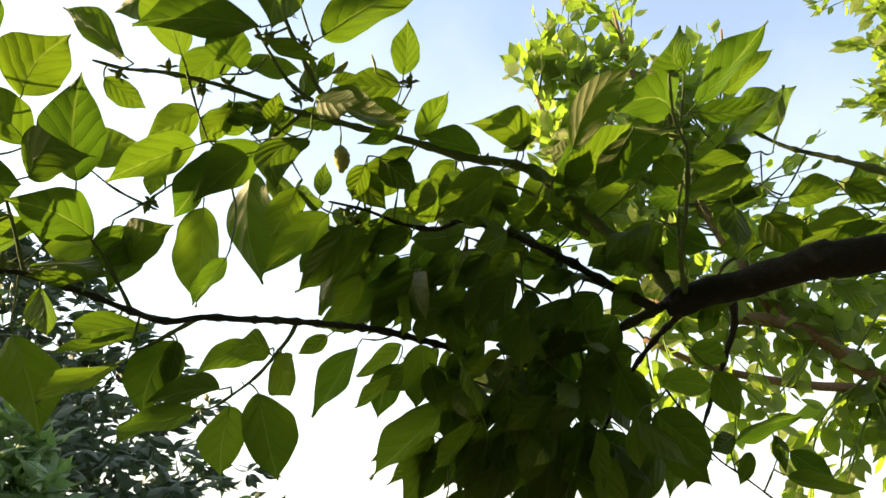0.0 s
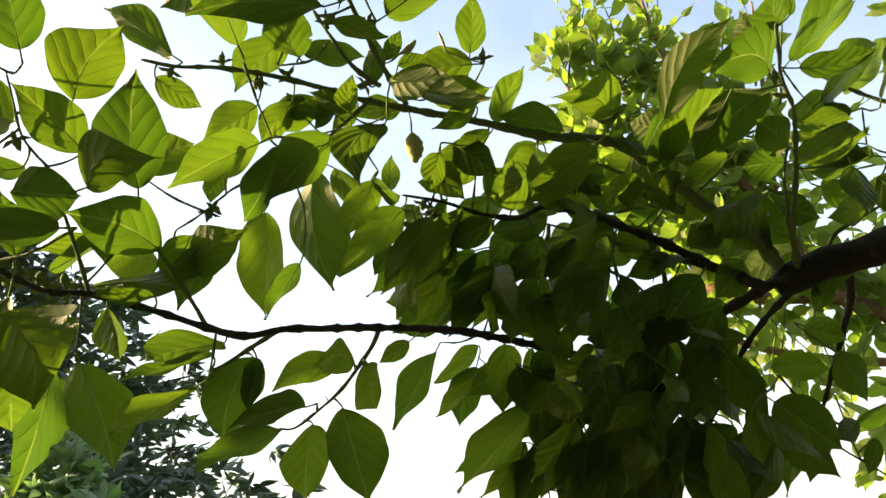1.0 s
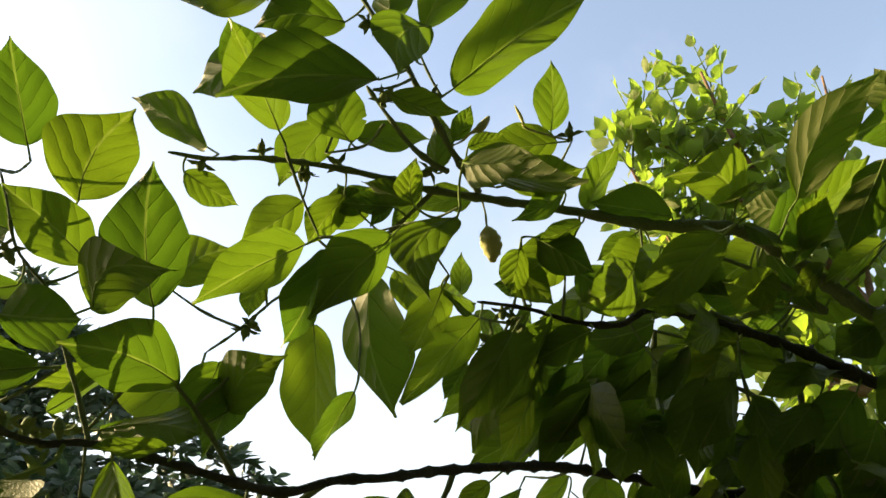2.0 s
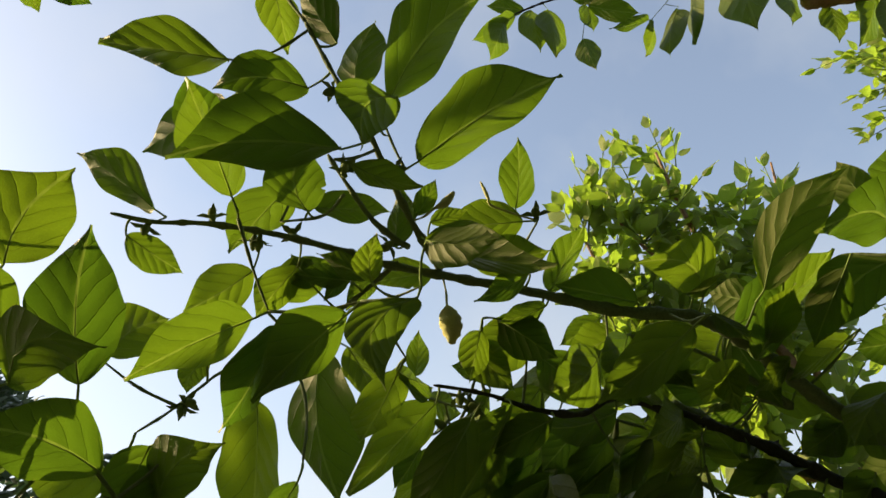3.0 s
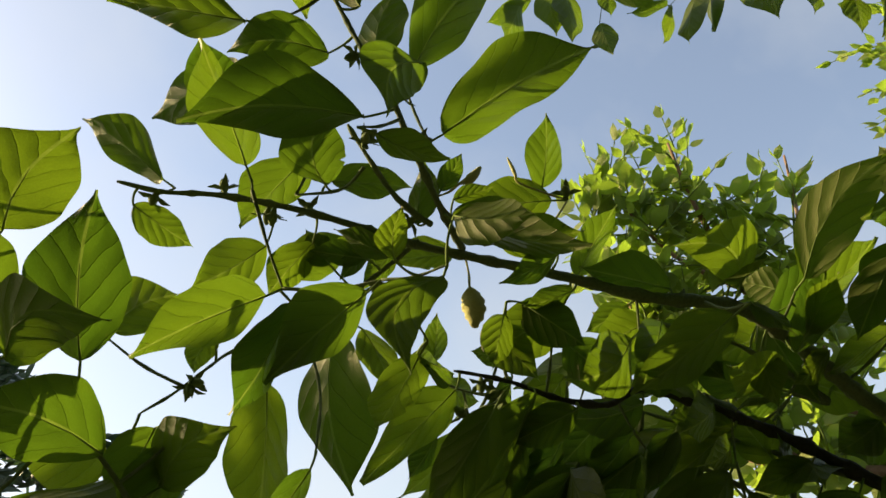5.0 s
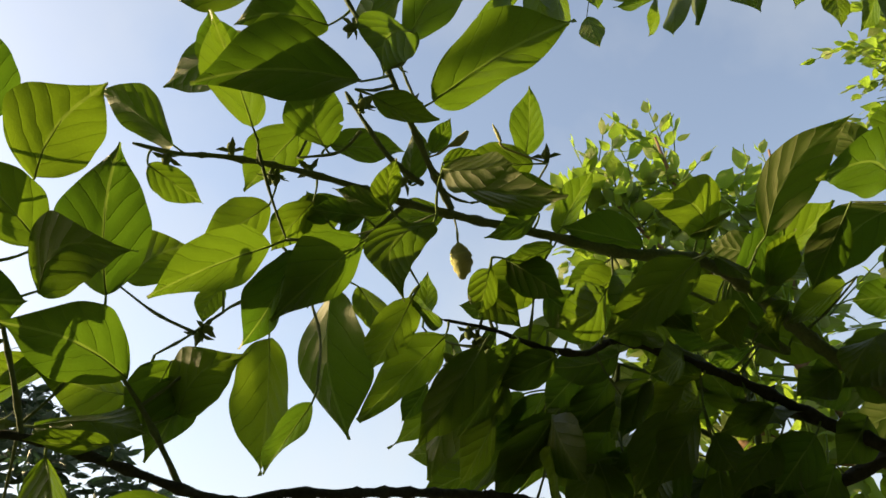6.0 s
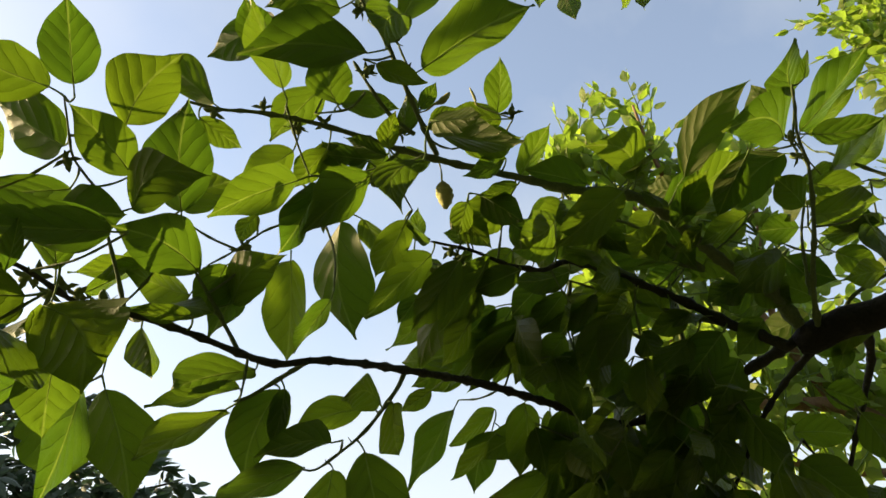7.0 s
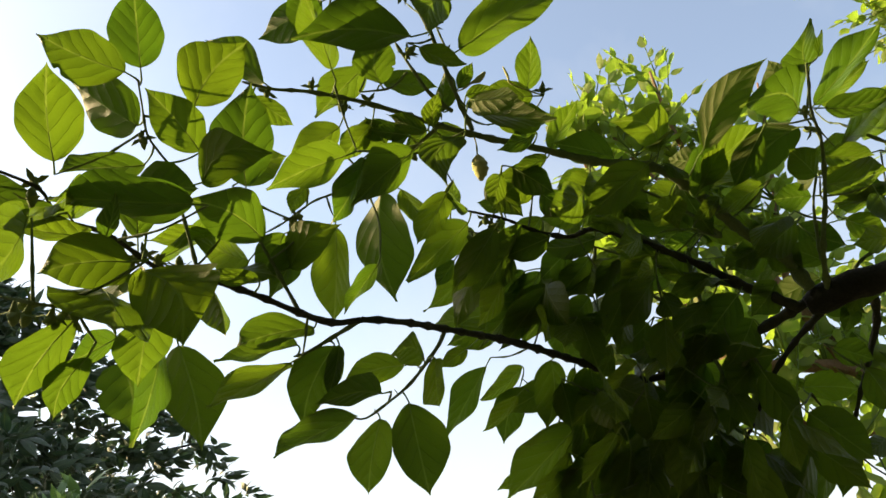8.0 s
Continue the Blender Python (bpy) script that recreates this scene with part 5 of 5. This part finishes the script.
far_joined = []
made = 0
while made < 88:                       # the crown that stands up against the sky
    ob, line = far_boughs[rng.choice((3, 3, 3, 4, 6, 6, 7))]
    a = line[rng.randrange(len(line) // 4, len(line))]
    b = a + np.array((rng.gauss(-0.04, 0.28), rng.gauss(0, 0.12), rng.uniform(0.0, 0.45)))
    if not under_crown(b[0], b[2]) or b[0] < 0.2:
        continue
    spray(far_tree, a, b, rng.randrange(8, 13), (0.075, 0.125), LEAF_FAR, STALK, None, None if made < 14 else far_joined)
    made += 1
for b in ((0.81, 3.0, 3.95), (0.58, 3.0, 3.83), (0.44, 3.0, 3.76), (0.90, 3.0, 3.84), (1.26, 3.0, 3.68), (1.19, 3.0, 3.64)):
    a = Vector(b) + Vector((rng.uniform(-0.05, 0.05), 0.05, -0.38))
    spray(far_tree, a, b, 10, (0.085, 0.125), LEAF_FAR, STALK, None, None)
for k in range(95):                    # the side that hangs in from the right
    line = far_boughs[5][1]
    z = rng.uniform(2.5, 4.6)
    a = min(line, key=lambda q: abs(q[2] - z))
    edge = 1.80 if z > 4.05 else 1.93
    b = (rng.uniform(edge, 2.25), rng.uniform(2.9, 3.3), z + rng.uniform(-0.15, 0.15))
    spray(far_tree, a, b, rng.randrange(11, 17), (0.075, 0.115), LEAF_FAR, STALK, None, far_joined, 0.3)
for k in range(46):                    # hanging shoots under and over the limbs
    line = far_boughs[rng.choice((1, 1, 2))][1]
    a = line[rng.randrange(len(line) // 4, len(line))]
    b = a + np.array((rng.gauss(0.0, 0.16), rng.gauss(-0.05, 0.12), rng.choice((-1, -1, 1)) * rng.uniform(0.1, 0.38)))
    spray(far_tree, a, b, rng.randrange(8, 13), (0.075, 0.12), LEAF_FAR, STALK, None, far_joined, 0.3)
for k in range(26):                    # long shoots that hang from the thick of the limbs
    line = far_boughs[rng.choice((1, 2))][1]
    a = line[rng.randrange(2, len(line) // 2)]
    b = a + np.array((rng.gauss(-0.08, 0.15), rng.gauss(-0.05, 0.15), -rng.uniform(0.3, 0.62)))
    spray(far_tree, a, b, rng.randrange(9, 13), (0.08, 0.12), LEAF_FAR, STALK, None, far_joined, 0.3)
for k in range(52):                    # inner shoots between the crown and the limbs
    line = far_boughs[rng.choice((1, 3, 4, 6))][1]
    b = np.array((rng.uniform(0.45, 1.55), rng.uniform(2.9, 3.3), rng.uniform(2.45, 3.25)))
    a = min(line, key=lambda q: np.linalg.norm(q - b))
    spray(far_tree, a, b, rng.randrange(9, 14), (0.075, 0.12), LEAF_FAR, STALK, None, far_joined, 0.3)
for k in range(44):                    # side shoots that fill the crown between the trunk and the limbs
    b = np.array((rng.uniform(1.25, 2.05), rng.uniform(2.95, 3.35), rng.uniform(2.3, 3.0)))
    line = far_boughs[rng.choice((1, 5))][1]
    a = min(line, key=lambda q: float(np.linalg.norm(np.array(q) - b)))
    spray(far_tree, a, b, rng.randrange(9, 14), (0.075, 0.12), LEAF_FAR, STALK, None, far_joined, 0.3)
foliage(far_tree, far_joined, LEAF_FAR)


# ---- dark evergreen tree and paler bush in the distance ----
def evergreen(at, height, slope, foot, n, leaf_size, mat, label, parts, face):
    """A broad evergreen: trunk, limbs, and whorls of long drooping leaves over its crown."""
    thing = empty_thing("evergreen_tree", at, label, "tree", "trees in the distance")
    x0, y0 = at[0], at[1]
    tl = smooth_line([(x0, y0, -0.1), (x0 + 0.1, y0, height * 0.3), (x0 - 0.1, y0 + 0.1, height * 0.5), (x0, y0, height * 0.75)], 0.3)
    v, f = tube(tl, np.linspace(height * 0.03, height * 0.006, len(tl)), 10, 0.15)
    part("trunk", v, f, [BARK], thing)
    whorls = []
    for k in range(n):
        z = foot + (height - foot) * (1 - math.sqrt(rng.random()))
        ang = rng.uniform(-math.pi, 0.25) if rng.random() < face else rng.uniform(0, 6.28)
        r = (height - z) * slope * rng.uniform(0.55, 1.0) * (1 + 0.2 * math.sin(5 * ang + z * 2))
        whorls.append((x0 + r * math.cos(ang), y0 + r * math.sin(ang), z + rng.uniform(-0.15, 0.15)))
    for k in range(9):
        w = whorls[k * 7]
        z = w[2] * 0.75
        ln = smooth_line([(x0, y0, z), ((x0 + w[0]) / 2, (y0 + w[1]) / 2, (z + w[2]) / 2 + 0.1), w], 0.2)
        v, f = tube(ln, np.linspace(0.05, 0.012, len(ln)), 7, 0.2)
        part("limb", v, f, [BARK], thing)
    joined = []
    twig = None
    left = parts
    for w in whorls:
        out = Vector((w[0] - x0, w[1] - y0, 0.25))
        out.normalize()
        stem = [Vector(w) - out * 0.35, Vector(w)]
        if left > 0:
            v, f = tube(stem, [0.012, 0.008], 5)
            twig = part("twig", v, f, [BARK], thing)
        for j in range(rng.randrange(8, 13)):
            d = out * rng.uniform(0.2, 0.9) + Vector((rng.gauss(0, 0.8), rng.gauss(0, 0.8), rng.uniform(-0.9, 0.5)))
            d.normalize()
            s = rng.uniform(*leaf_size)
            base = Vector(w) - out * rng.uniform(0, 0.15) + d * 0.03
            roll = rng.uniform(-90, 90)
            if left > 0:
                left -= 1
                shared_leaf(twig, base, d, s, roll, mat)
            else:
                joined.append((base, d, s, roll))
    foliage(thing, joined, mat, narrow=True)
    return thing


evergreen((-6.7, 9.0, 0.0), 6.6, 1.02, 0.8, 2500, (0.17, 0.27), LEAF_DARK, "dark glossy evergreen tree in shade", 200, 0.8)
# unseen evergreens added behind and right of the eye, closing off the low sky
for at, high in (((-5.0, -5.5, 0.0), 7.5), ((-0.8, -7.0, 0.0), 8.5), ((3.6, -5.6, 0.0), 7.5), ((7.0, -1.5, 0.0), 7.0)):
    evergreen(at, high, 0.55, 0.5, 420, (0.3, 0.5), LEAF_DARK, "unseen tall dark evergreen tree added to block sky light", 0, 0.0)
evergreen((-2.75, 5.2, 0.0), 2.38, 0.75, 0.4, 520, (0.14, 0.22), LEAF_BUSH, "low loquat bush with drooping pale green leaves", 150, 0.9)
